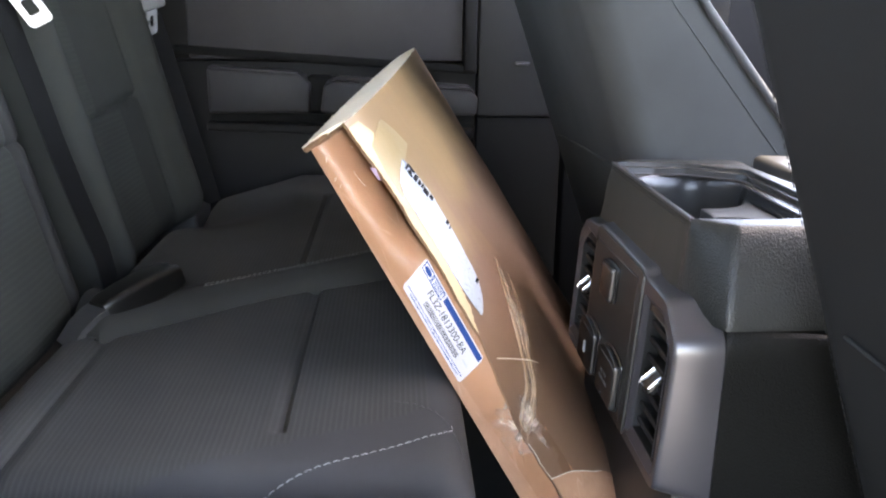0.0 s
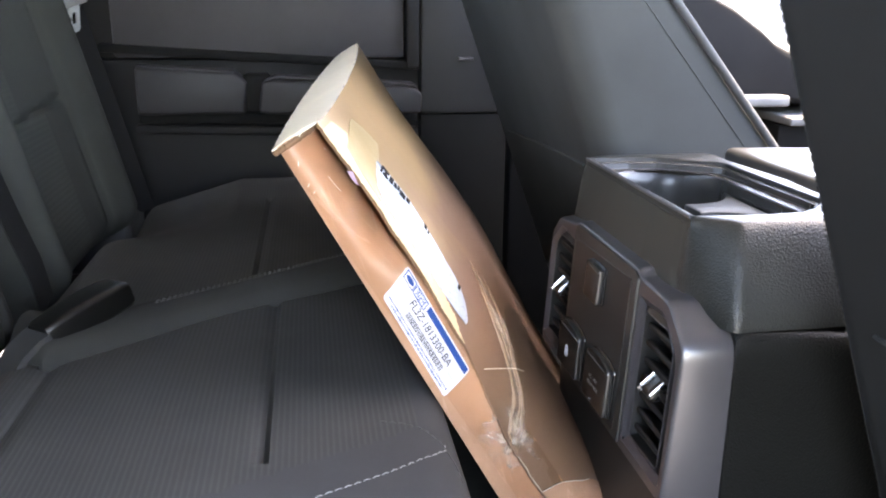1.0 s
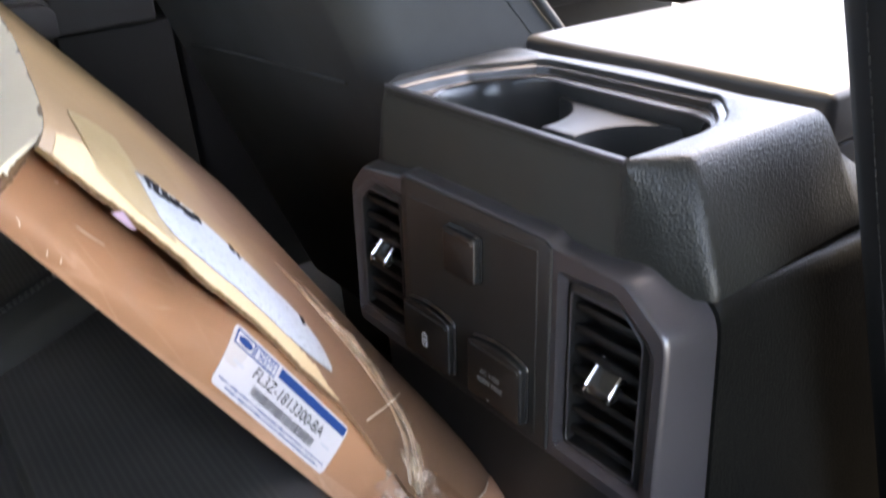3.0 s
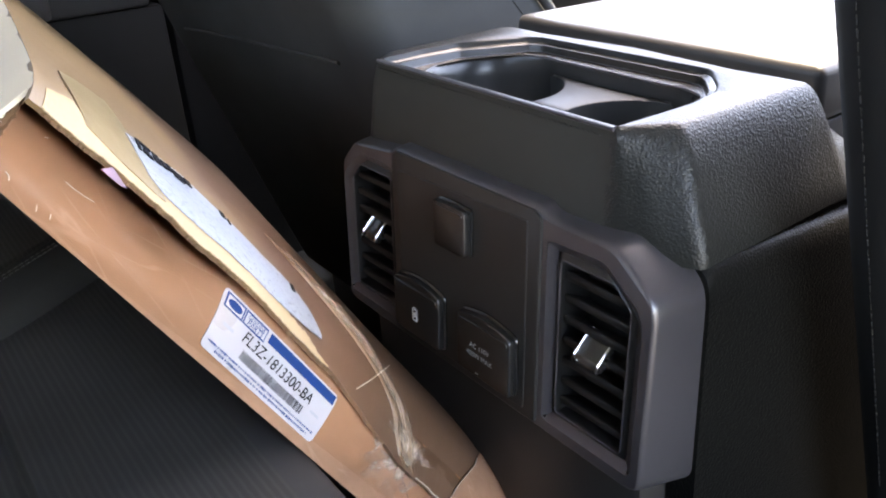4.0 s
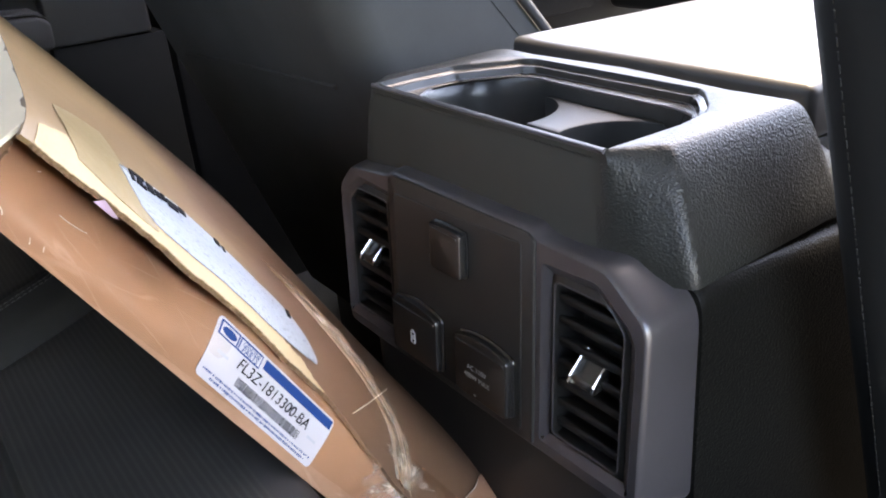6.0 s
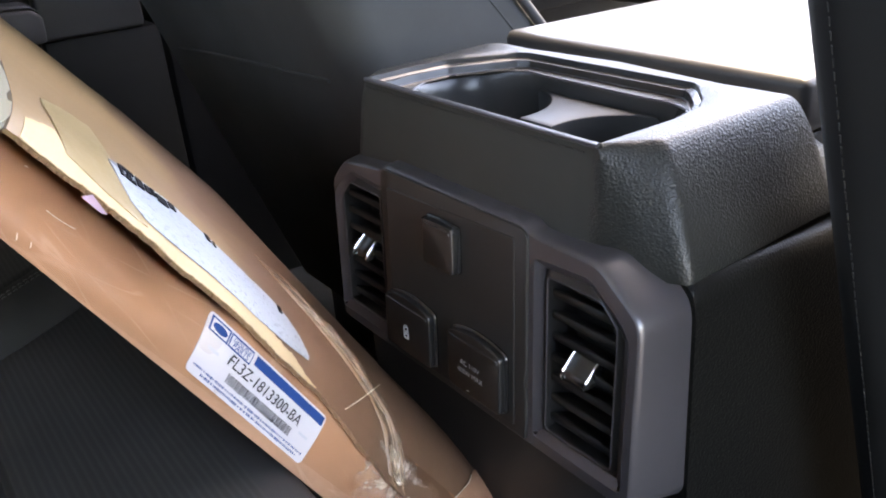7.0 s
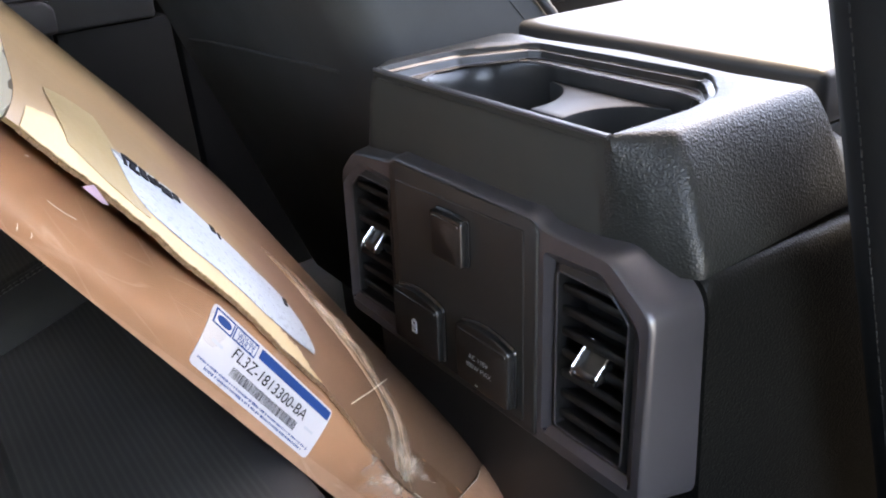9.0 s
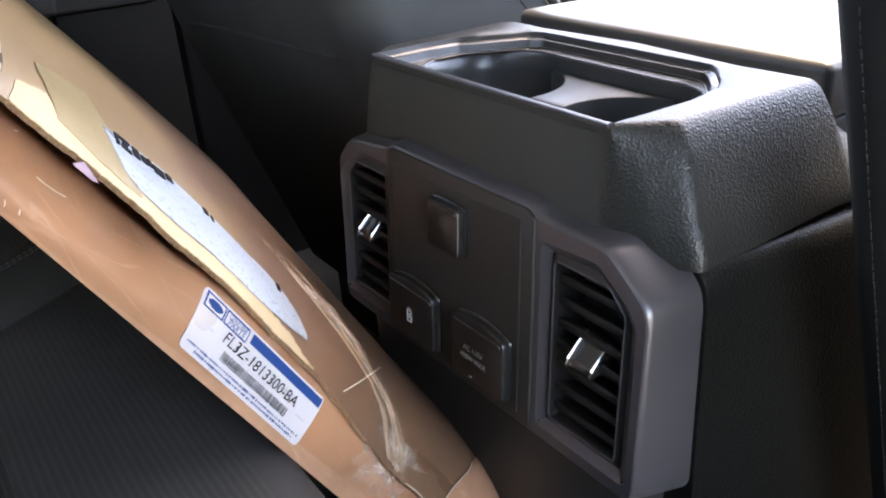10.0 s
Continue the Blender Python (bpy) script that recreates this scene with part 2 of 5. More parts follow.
def glassy(name, rough, tint, alpha, ior=1.5):
    """A thin clear film: mostly see-through, with a glossy skin."""
    m = bpy.data.materials.new(name)
    m.use_nodes = True
    nt = m.node_tree
    out = nt.nodes["Material Output"]
    clear = nt.nodes.new("ShaderNodeBsdfTransparent")
    clear.inputs[0].default_value = (*tint, 1)
    shine = nt.nodes.new("ShaderNodeBsdfGlossy")
    shine.inputs["Roughness"].default_value = rough
    fres = nt.nodes.new("ShaderNodeFresnel")
    fres.inputs["IOR"].default_value = ior
    tc = nt.nodes.new("ShaderNodeTexCoord")
    wr = nt.nodes.new("ShaderNodeTexNoise")
    wr.inputs["Scale"].default_value, wr.inputs["Detail"].default_value = 22, 2
    nt.links.new(tc.outputs["Object"], wr.inputs["Vector"])
    bp = nt.nodes.new("ShaderNodeBump")
    bp.inputs["Strength"].default_value, bp.inputs["Distance"].default_value = alpha, 0.004
    nt.links.new(wr.outputs[0], bp.inputs["Height"])
    nt.links.new(bp.outputs[0], shine.inputs["Normal"])
    nt.links.new(bp.outputs[0], fres.inputs["Normal"])
    mix = nt.nodes.new("ShaderNodeMixShader")
    nt.links.new(fres.outputs[0], mix.inputs[0])
    nt.links.new(clear.outputs[0], mix.inputs[1])
    nt.links.new(shine.outputs[0], mix.inputs[2])
    nt.links.new(mix.outputs[0], out.inputs["Surface"])
    return m


M_tape = glassy("clear packing tape", 0.28, (0.97, 0.94, 0.9), 0.5, 1.5)

def crease_film(name, color, rough, least, most, scale):
    """Folded clear film: part see-through, part bright and glossy."""
    m = bpy.data.materials.new(name)
    m.use_nodes = True
    nt = m.node_tree
    b = nt.nodes["Principled BSDF"]
    b.inputs["Base Color"].default_value = (*color, 1)
    b.inputs["Roughness"].default_value = rough
    tc = nt.nodes.new("ShaderNodeTexCoord")
    wr = nt.nodes.new("ShaderNodeTexNoise")
    wr.inputs["Scale"].default_value, wr.inputs["Detail"].default_value = scale, 3
    nt.links.new(tc.outputs["Object"], wr.inputs["Vector"])
    mr = nt.nodes.new("ShaderNodeMapRange")
    mr.inputs[1].default_value, mr.inputs[2].default_value = 0.42, 0.62
    mr.inputs[3].default_value, mr.inputs[4].default_value = least, most
    nt.links.new(wr.outputs[0], mr.inputs[0])
    nt.links.new(mr.outputs[0], b.inputs["Alpha"])
    return m


M_crease = crease_film("folded clear film", (0.78, 0.62, 0.52), 0.12, 0.0, 0.5, 150)
M_film = crease_film("crumpled clear film", (0.85, 0.66, 0.52), 0.12, 0.12, 0.7, 70)
M_drape = crease_film("draped clear film", (0.52, 0.36, 0.24), 0.10, 0.03, 0.42, 60)
M_glass = glassy("dark tinted glass", 0.02, (0.42, 0.43, 0.41), 0.0)
M_rearglass = glassy("lightly tinted rear glass", 0.02, (0.88, 0.89, 0.87), 0.0)
M_buckle = material("matt black plastic", (0.004, 0.004, 0.004), 0.3, spec=0.4)
M_sleeve = material("grey belt sleeve", (0.034, 0.034, 0.035), 0.4)
M_browntape = material("brown glossy tape", (0.31, 0.195, 0.125), 0.16, bump=[("noise", 70, 0.6, 0.002)])


# ---------------------------------------------------------------- mesh helpers
def finish(name, bm, mat, smooth=True, angle=40):
    bmesh.ops.recalc_face_normals(bm, faces=bm.faces)
    me = bpy.data.meshes.new(name)
    bm.to_mesh(me)
    bm.free()
    mats = mat if isinstance(mat, (list, tuple)) else [mat]
    for one in mats:
        me.materials.append(one)
    if smooth:
        me.shade_smooth()
        me.set_sharp_from_angle(angle=radians(angle))
    return me


def thing(name, label, category, group="", at=(0, 0, 0)):
    e = new(name)
    e.location = at
    e.empty_display_size = 0.02
    return tagged(e, label, category, group)


def part(name, bm, mat, parent, label="", smooth=True, angle=40):
    ob = new(name, finish(name, bm, mat, smooth, angle))
    ob.parent = parent
    if parent is not None and parent.parent is None:
        ob.location = -parent.location
    if label:
        ob["label"] = label
    return ob


def solid(name, bm, mat, label, category, kind="", group="", angle=40):
    return tagged(new(name, finish(name, bm, mat, True, angle)), label, category, group, kind)


def box(x0, x1, y0, y1, z0, z1, r=0.0, seg=2, bm=None):
    bm = bm or bmesh.new()
    ret = bmesh.ops.create_cube(bm, size=1)["verts"]
    bmesh.ops.scale(bm, vec=(x1 - x0, y1 - y0, z1 - z0), verts=ret)
    bmesh.ops.translate(bm, vec=((x0 + x1) / 2, (y0 + y1) / 2, (z0 + z1) / 2), verts=ret)
    if r:
        edges = list({e for v in ret for e in v.link_edges})
        bmesh.ops.bevel(bm, geom=edges, offset=r, segments=seg, affect="EDGES", profile=0.5)
    return bm


def prism(points, axis, a, b, r=0.0, seg=2, bm=None, taper=None):
    """A polygon in the two other axes (in xyz order), drawn out along axis from a to b. taper: scale about its middle at b."""
    bm = bm or bmesh.new()
    rings = []
    cx = sum(p[0] for p in points) / len(points)
    cy = sum(p[1] for p in points) / len(points)
    for v, k in ((a, 1.0), (b, taper or 1.0)):
        ring = []
        for p, q in points:
            p, q = cx + (p - cx) * k, cy + (q - cy) * k
            ring.append(bm.verts.new({"x": (v, p, q), "y": (p, v, q), "z": (p, q, v)}[axis]))
        rings.append(ring)
    n = len(points)
    faces = [bm.faces.new(rings[0][::-1]), bm.faces.new(rings[1])]
    for i in range(n):
        j = (i + 1) % n
        faces.append(bm.faces.new((rings[0][i], rings[0][j], rings[1][j], rings[1][i])))
    bmesh.ops.recalc_face_normals(bm, faces=faces)
    if r:
        edges = list({e for f in faces for e in f.edges})
        bmesh.ops.bevel(bm, geom=edges, offset=r, segments=seg, affect="EDGES", profile=0.5)
    return bm


def loft(rings, closed=True, caps=True, bm=None):
    bm = bm or bmesh.new()
    vs = [[bm.verts.new(p) for p in ring] for ring in rings]
    n = len(rings[0])
    for a, b in zip(vs, vs[1:]):
        for i in range(n if closed else n - 1):
            j = (i + 1) % n
            bm.faces.new((a[i], a[j], b[j], b[i]))
    if caps and closed:
        bm.faces.new(vs[0][::-1])
        bm.faces.new(vs[-1])
    return bm


def tube(path, r, n=8, bm=None, flat=1.0):
    """A round bar along a path of points."""
    path = [Vector(p) for p in path]
    rings = []
    up = Vector((0.13, 0.21, 0.97))
    for i, p in enumerate(path):
        d = (path[min(i + 1, len(path) - 1)] - path[max(i - 1, 0)]).normalized()
        s = d.cross(up).normalized()
        u = s.cross(d)
        rings.append([p + r * (math.cos(a) * s + flat * math.sin(a) * u) for a in (2 * math.pi * k / n for k in range(n))])
    return loft(rings, bm=bm)


def sheet(fn, us, vs, thick=0.0, bm=None):
    """A surface fn(u, v) over two lists of values; thick: a second skin below, along the local normal."""
    bm = bm or bmesh.new()
    top = [[Vector(fn(u, v)) for v in vs] for u in us]
    vt = [[bm.verts.new(p) for p in row] for row in top]
    for a, b in zip(vt, vt[1:]):
        for i in range(len(vs) - 1):
            bm.faces.new((a[i], a[i + 1], b[i + 1], b[i]))
    if thick:
        vb = []
        for i, row in enumerate(top):
            line = []
            for j, p in enumerate(row):
                du = top[min(i + 1, len(us) - 1)][j] - top[max(i - 1, 0)][j]
                dv = row[min(j + 1, len(vs) - 1)] - row[max(j - 1, 0)]
                line.append(bm.verts.new(p - du.cross(dv).normalized() * thick))
            vb.append(line)
        for a, b in zip(vb, vb[1:]):
            for i in range(len(vs) - 1):
                bm.faces.new((a[i + 1], a[i], b[i], b[i + 1]))
        rim = [(vt[0], vb[0]), (vt[-1], vb[-1]), ([r[0] for r in vt], [r[0] for r in vb]), ([r[-1] for r in vt], [r[-1] for r in vb])]
        for a, b in rim:
            for i in range(len(a) - 1):
                bm.faces.new((a[i], a[i + 1], b[i + 1], b[i]))
    return bm


def span(a, b, n):
    return [a + (b - a) * i / n for i in range(n + 1)]


def cushion(x0, x1, y0, y1, z0, top, r, step=0.006):
    """A padded block: a top surface top(x, y) that rounds off towards its rim, and walls down to z0."""
    us, vs = span(x0, x1, max(4, int((x1 - x0) / step))), span(y0, y1, max(4, int((y1 - y0) / step)))
    bm = bmesh.new()

    def z(x, y):
        e = [min(x - x0, x1 - x, r), min(y - y0, y1 - y, r)]
        k = math.hypot(1 - e[0] / r, 1 - e[1] / r)
        return top(x, y) - r * (1 - math.sqrt(max(0.0, 1 - min(k, 1.0) ** 2)))

    grid = [[bm.verts.new((x, y, z(x, y))) for y in vs] for x in us]
    for a, b in zip(grid, grid[1:]):
        for i in range(len(vs) - 1):
            bm.faces.new((a[i], a[i + 1], b[i + 1], b[i]))
    loop = [row[0] for row in grid] + grid[-1][1:] + [row[-1] for row in grid[-2::-1]] + grid[0][-2:0:-1]
    low = [bm.verts.new((v.co.x, v.co.y, z0)) for v in loop]
    for i in range(len(loop)):
        j = (i + 1) % len(loop)
        bm.faces.new((loop[i], loop[j], low[j], low[i]))
    bm.faces.new(low)
    return bm


def groove(v, at, width, depth):
    return -depth * math.exp(-((v - at) / width) ** 2)


def two_tone(bm, plain):
    """Second material on the faces where plain(centre) holds."""
    for f in bm.faces:
        if plain(f.calc_center_median()):
            f.material_index = 1
    return bm

# ---------------------------------------------------------------- setting
def setting(name, bm, mat, label, category):
    return solid(name, bm, mat, label, category, "structure")


setting("ground", box(-60, 60, -60, 60, -0.72, -0.62), M_concrete, "grey concrete around the parked vehicle", "ground")
setting("floor", box(-0.82, 1.3, -0.9, 0.92, -0.04, 0.0), M_carpet, "dark grey carpeted cab floor", "floor")
setting("ceiling", box(-0.90, 0.42, -0.93, 0.945, 1.22, 1.27), M_head, "light grey cloth headliner", "ceiling")
bm = box(-0.90, -0.84, -0.9, 0.92, -0.04, 0.84)
box(-0.90, -0.84, -0.9, -0.70, 0.84, 1.27, bm=bm)
box(-0.90, -0.84, 0.72, 0.92, 0.84, 1.27, bm=bm)
box(-0.90, -0.84, -0.70, 0.72, 1.18, 1.27, bm=bm)
setting("wall_rear", bm, M_doordark, "dark cab rear wall with a window opening", "wall")
bm = box(-0.84, 1.30, 0.945, 0.99, -0.04, 0.74)
box(-0.84, -0.62, 0.945, 0.99, 0.74, 1.27, bm=bm)
box(-0.62, -0.03, 0.945, 0.99, 0.74, 0.79, bm=bm)
box(-0.62, 0.42, 0.945, 0.99, 1.16, 1.27, bm=bm)
box(-0.03, 0.22, 0.945, 0.99, 0.74, 1.16, bm=bm)
setting("wall_left", bm, M_doordark, "dark plastic trim round the cab side", "wall")
bm = box(-0.90, -0.47, -0.99, -0.93, -0.04, 1.27)
box(-0.47, 0.42, -0.99, -0.93, 1.14, 1.27, bm=bm)
box(0.10, 0.24, -0.99, -0.93, -0.04, 1.14, bm=bm)
box(0.24, 1.3, -0.99, -0.93, -0.04, 0.78, bm=bm)
setting("wall_right", bm, M_doordark, "dark cab side with an open doorway", "wall")
bm = prism([(1.28, 0.76), (1.34, 0.76), (0.50, 1.27), (0.42, 1.27)], "y", -0.97, -0.91)
prism([(1.28, 0.76), (1.34, 0.76), (0.50, 1.27), (0.42, 1.27)], "y", 0.91, 0.97, bm=bm)
setting("pillar_front", bm, M_doordark, "dark windscreen pillars", "pillar")

for name, bm in (("window_1", box(-0.62, -0.03, 0.962, 0.966, 0.79, 1.16)), ("window_2", box(-0.872, -0.868, -0.70, 0.72, 0.84, 1.18))):
    setting(name, bm, M_glass if name == "window_1" else M_rearglass, "tinted cab window", "window")

# rear door on the driver's side
door = tagged(new("door_1"), "closed rear door with charcoal trim panel", "door", kind="structure")
part("upper_panel", box(-0.575, -0.072, 0.892, 0.94, 0.578, 0.80, 0.006), M_door, door, "smooth dark grey upper door panel")
part("sill_strip", prism([(-0.60, 0.603), (-0.60, 0.588), (-0.045, 0.556), (-0.045, 0.571)], "y", 0.885, 0.93, 0.004), M_pillarlow, door)
part("lower_panel", box(-0.62, -0.045, 0.900, 0.94, 0.02, 0.575, 0.006), M_doordark, door)
part("front_edge", box(-0.070, -0.046, 0.880, 0.93, 0.56, 0.80, 0.006), M_doordark, door)
part("armrest", prism([(-0.535, 0.484), (-0.535, 0.5655), (-0.37, 0.556), (-0.350, 0.538), (-0.354, 0.486)], "y", 0.845, 0.92, 0.006, 3), M_doorrest, door, "padded charcoal armrest")
part("armrest_ledge", prism([(-0.533, 0.5640), (-0.533, 0.5680), (-0.372, 0.5590), (-0.372, 0.5550)], "y", 0.850, 0.90, 0.0018, 2), M_door, door)
part("pull_cup", prism([(-0.36, 0.482), (-0.36, 0.552), (-0.31, 0.552), (-0.31, 0.482)], "y", 0.868, 0.92, 0.01, 3), M_pillarlow, door)
part("pull_handle", prism([(-0.332, 0.490), (-0.325, 0.540), (-0.306, 0.5455), (-0.06, 0.531), (-0.048, 0.520), (-0.05, 0.486), (-0.31, 0.486)], "y", 0.825, 0.89, 0.006, 3), M_armrest, door, "satin grey pull handle")
part("handle_ridge", prism([(-0.322, 0.5425), (-0.300, 0.5520), (-0.062, 0.5375), (-0.050, 0.5260), (-0.064, 0.5325), (-0.304, 0.5470)], "y", 0.830, 0.885, 0.0018, 2), M_door, door, "grey ridge along the pull handle")
part("gap_filler", box(-0.54, -0.05, 0.886, 0.905, 0.4645, 0.4835, 0.003), M_pillarlow, door)
part("pocket_lip", prism([(-0.545, 0.450), (-0.545, 0.466), (-0.05, 0.454), (-0.05, 0.438)], "y", 0.868, 0.92, 0.004, 3), M_doordark, door)
bm = box(-0.044, 0.10, 0.885, 0.94, 0.4775, 1.2, 0.005, 3)
pillar = tagged(new("pillar_trim"), "dark grey pillar trim beside the rear door", "trim", kind="structure")
part("cover", bm, M_pillar, pillar)
part("lower_cover", box(-0.044, 0.12, 0.889, 0.94, 0.0, 0.4765, 0.004, 2), M_pillarlow, pillar)
part("clip", box(0.025, 0.052, 0.876, 0.89, 0.574, 0.580, 0.002), M_silver, pillar, "small pale clip")
fdoor = tagged(new("door_2"), "closed front door with dark trim panel", "door", kind="structure")
part("panel", box(0.13, 1.27, 0.90, 0.95, 0.0, 0.74, 0.01), M_fdoor, fdoor)
part("sill", box(0.13, 1.27, 0.885, 0.96, 0.70, 0.75, 0.015, 3), M_frontrest, fdoor)
rest = [(0.38, 0.722), (0.43, 0.702), (0.50, 0.668), (0.558, 0.630), (0.584, 0.609), (0.627, 0.588), (0.66, 0.583), (0.70, 0.580), (0.737, 0.576), (0.765, 0.566), (0.79, 0.554), (0.85, 0.546), (0.925, 0.542), (1.02, 0.540)]
bm = loft([[(x, 0.777, z - 0.014), (x, 0.779, z - 0.006), (x, 0.787, z), (x, 0.835, z + 0.02), (x, 0.884, max(z + 0.04, 0.708)), (x, 0.905, max(z + 0.045, 0.712)), (x, 0.905, 0.50), (x, 0.80, 0.50), (x, 0.778, 0.512)] for x, z in rest])
two_tone(bm, lambda c: c.y < 0.783 or c.z < 0.51)
part("armrest", bm, [M_frontrest, M_fdoor], fdoor, "grey padded armrest")
part("trim_edge", box(0.652, 0.658, 0.772, 0.80, 0.515, 0.580, 0.002), M_silver, fdoor)
part("grab_ledge", box(0.50, 0.605, 0.745, 0.91, 0.500, 0.520, 0.006, 3), M_frontrest, fdoor)
part("pocket_front", box(0.60, 0.90, 0.765, 0.91, 0.395, 0.4655, 0.006, 2), M_pillarlow, fdoor)
for k in range(3):
    part("window_switch", box(0.79 + 0.05 * k, 0.822 + 0.05 * k, 0.812, 0.838, 0.560, 0.580, 0.005, 2), M_black, fdoor)
part("reflector", box(0.901, 0.93, 0.78, 0.91, 0.448, 0.468, 0.004, 2), M_spoke, fdoor, "small pale reflector")
part("pocket_shelf", box(0.607, 0.90, 0.74, 0.91, 0.466, 0.482, 0.005, 3), M_frontrest, fdoor)


# ---------------------------------------------------------------- centre console
console = thing("center_console", "black and grey plastic console between the front seats", "console")


def star(poly, n, c):
    """Points where n even rays from c meet a polygon."""
    out = []
    for k in range(n):
        a = 2 * math.pi * (k + 0.5) / n
        dx, dy = math.cos(a), math.sin(a)
        best = 0
        for (x1, y1), (x2, y2) in zip(poly, poly[1:] + poly[:1]):
            ex, ey = x2 - x1, y2 - y1
            det = dx * ey - dy * ex
            if abs(det) < 1e-12:
                continue
            s = ((x1 - c[0]) * ey - (y1 - c[1]) * ex) / det
            u = ((x1 - c[0]) * dy - (y1 - c[1]) * dx) / det
            if s > 0 and -1e-9 <= u <= 1 + 1e-9:
                best = max(best, s)
        out.append((c[0] + best * dx, c[1] + best * dy))
    return out


def shrunk(poly, k, c):
    return [(c[0] + (x - c[0]) * k, c[1] + (y - c[1]) * k) for x, y in poly]


def inset(poly, d):
    """A polygon drawn in by d (counter-clockwise outline)."""
    out = []
    n = len(poly)
    for i in range(n):
        p0, p1, p2 = Vector(poly[i - 1]), Vector(poly[i]), Vector(poly[(i + 1) % n])
        a, b = (p1 - p0).normalized(), (p2 - p1).normalized()
        na, nb = Vector((-a.y, a.x)), Vector((-b.y, b.x))
        m = (na + nb)
        m = m / max(m.dot(na), 0.3)
        q = p1 + m * d
        out.append((q.x, q.y))
    return out


CUP = (0.075, 0.0)
RIM = [(0.146, -0.074), (0.143, 0.078), (0.137, 0.088), (0.090, 0.115), (0.060, 0.119), (0.0235, 0.119), (0.0235, -0.112), (0.080, -0.1135), (0.108, -0.109), (0.124, -0.099), (0.1405, -0.083)]
TOP = [(0.159, -0.142), (0.168, 0.0), (0.158, 0.132), (0.150, 0.139), (0.040, 0.140), (0.0190, 0.123), (0.0190, -0.116), (0.046, -0.1395)]
LIP = [(0.215, -0.161), (0.215, 0.0), (0.215, 0.163), (0.150, 0.166), (0.050, 0.167), (0.026, 0.150), (0.012, 0.128), (0.009, 0.06), (0.009, -0.05), (0.012, -0.105), (0.022, -0.142), (0.034, -0.1655)]
N = 288
rim, top, lip = star(RIM, N, CUP), star(TOP, N, CUP), star(LIP, N, CUP)


def ring(pts, z):
    return [(x, y, z) for x, y in pts]


def between(a, b, k):
    return [(p[0] * (1 - k) + q[0] * k, p[1] * (1 - k) + q[1] * k) for p, q in zip(a, b)]


bm = loft([ring(lip, 0.462), ring(lip, 0.468), ring(between(lip, top, 0.26), 0.484), ring(between(lip, top, 0.52), 0.500), ring(between(lip, top, 0.76), 0.5135),
           ring(between(lip, top, 0.96), 0.5225), ring(between(lip, top, 1.06), 0.5262), ring(shrunk(between(lip, top, 1.10), 0.990, CUP), 0.5290), ring(shrunk(between(lip, top, 1.12), 0.978, CUP), 0.5307), ring(shrunk(between(lip, top, 1.12), 0.964, CUP), 0.5315), ring(between(top, rim, 0.7), 0.5315),
           ring(between(top, rim, 0.97), 0.5312), ring(rim, 0.5303), ring(shrunk(rim, 0.99, CUP), 0.527)], caps=False)


def smooth_front(c):
    """The smooth insert between the two pebbled corners of the rear face."""
    return c.x < 0.034 and -0.112 < c.y < 0.128 and c.z < 0.5285


two_tone(bm, smooth_front)
for v in bm.verts:
    if v.co.x < 0.034 and -0.1105 < v.co.y < 0.124 and 0.47 < v.co.z < 0.5275:
        v.co.x += 0.0011
part("upper_cover", bm, [M_leather, M_insert], console, "black pebbled cover with a smooth rear insert")
# a paler satin tube gives the highlight along the rear rim
part("rim_edge", tube([(0.0205, 0.120, 0.5304), (0.0205, 0.04, 0.5304), (0.0205, -0.05, 0.5304), (0.0205, -0.113, 0.5304)], 0.0016, 8), M_silver, console)
PEANUT = []
for k in range(N):
    a = 2 * math.pi * (k + 0.5) / N
    best = 0
    for cy in (0.0585, -0.0585):
        b = -cy * math.sin(a)
        disc = b * b - (cy * cy - 0.051 ** 2)
        if disc > 0:
            best = max(best, -b + math.sqrt(disc))
    best = max(best, min(0.050 / max(abs(math.cos(a)), 1e-6), 0.075))
    PEANUT.append((0.081 + best * math.cos(a), best * math.sin(a)))
WELL = (0.081, 0)
bm = loft([ring(shrunk(rim, 0.99, CUP), 0.5278), ring(shrunk(rim, 0.972, CUP), 0.5266), ring(shrunk(rim, 0.955, CUP), 0.5262), ring(shrunk(rim, 0.938, CUP), 0.5212), ring(shrunk(rim, 0.915, CUP), 0.5204),
           ring(shrunk(PEANUT, 1.035, WELL), 0.5198), ring(shrunk(PEANUT, 1.022, WELL), 0.5196), ring(PEANUT, 0.5168), ring(shrunk(PEANUT, 0.985, WELL), 0.505), ring(shrunk(PEANUT, 0.95, WELL), 0.450)], caps=False)
low = [v for v in bm.verts if abs(v.co.z - 0.450) < 1e-6]
bm.faces.new(low)
part("cup_tray", bm, M_tray, console, "two-hole dark plastic cup tray")
# highlights on the tray lips, added as thin tubes of paler satin plastic
for name, loop, z, size in (("tray_edge", shrunk(rim, 0.9385, CUP), 0.5212, 0.0005), ("well_edge", shrunk(PEANUT, 1.020, WELL), 0.5196, 0.0007)):
    part(name, tube(ring(loop[::2] + loop[:1], z), size, 6), M_silver, console, "thin pale line for the highlight on the cup tray edge")
side_a = [(0.083 + 0.047 * math.sin(a), 0.059 - 0.047 * math.cos(a)) for a in span(-0.20, 1.50, 18)]
side_b = [(0.083 + 0.047 * math.sin(a), -0.066 + 0.047 * math.cos(a)) for a in span(1.50, -0.20, 18)]
part("cup_divider", prism(side_a + side_b, "z", 0.452, 0.5095, 0.002), M_divider, console, "grey divider between the cup wells")

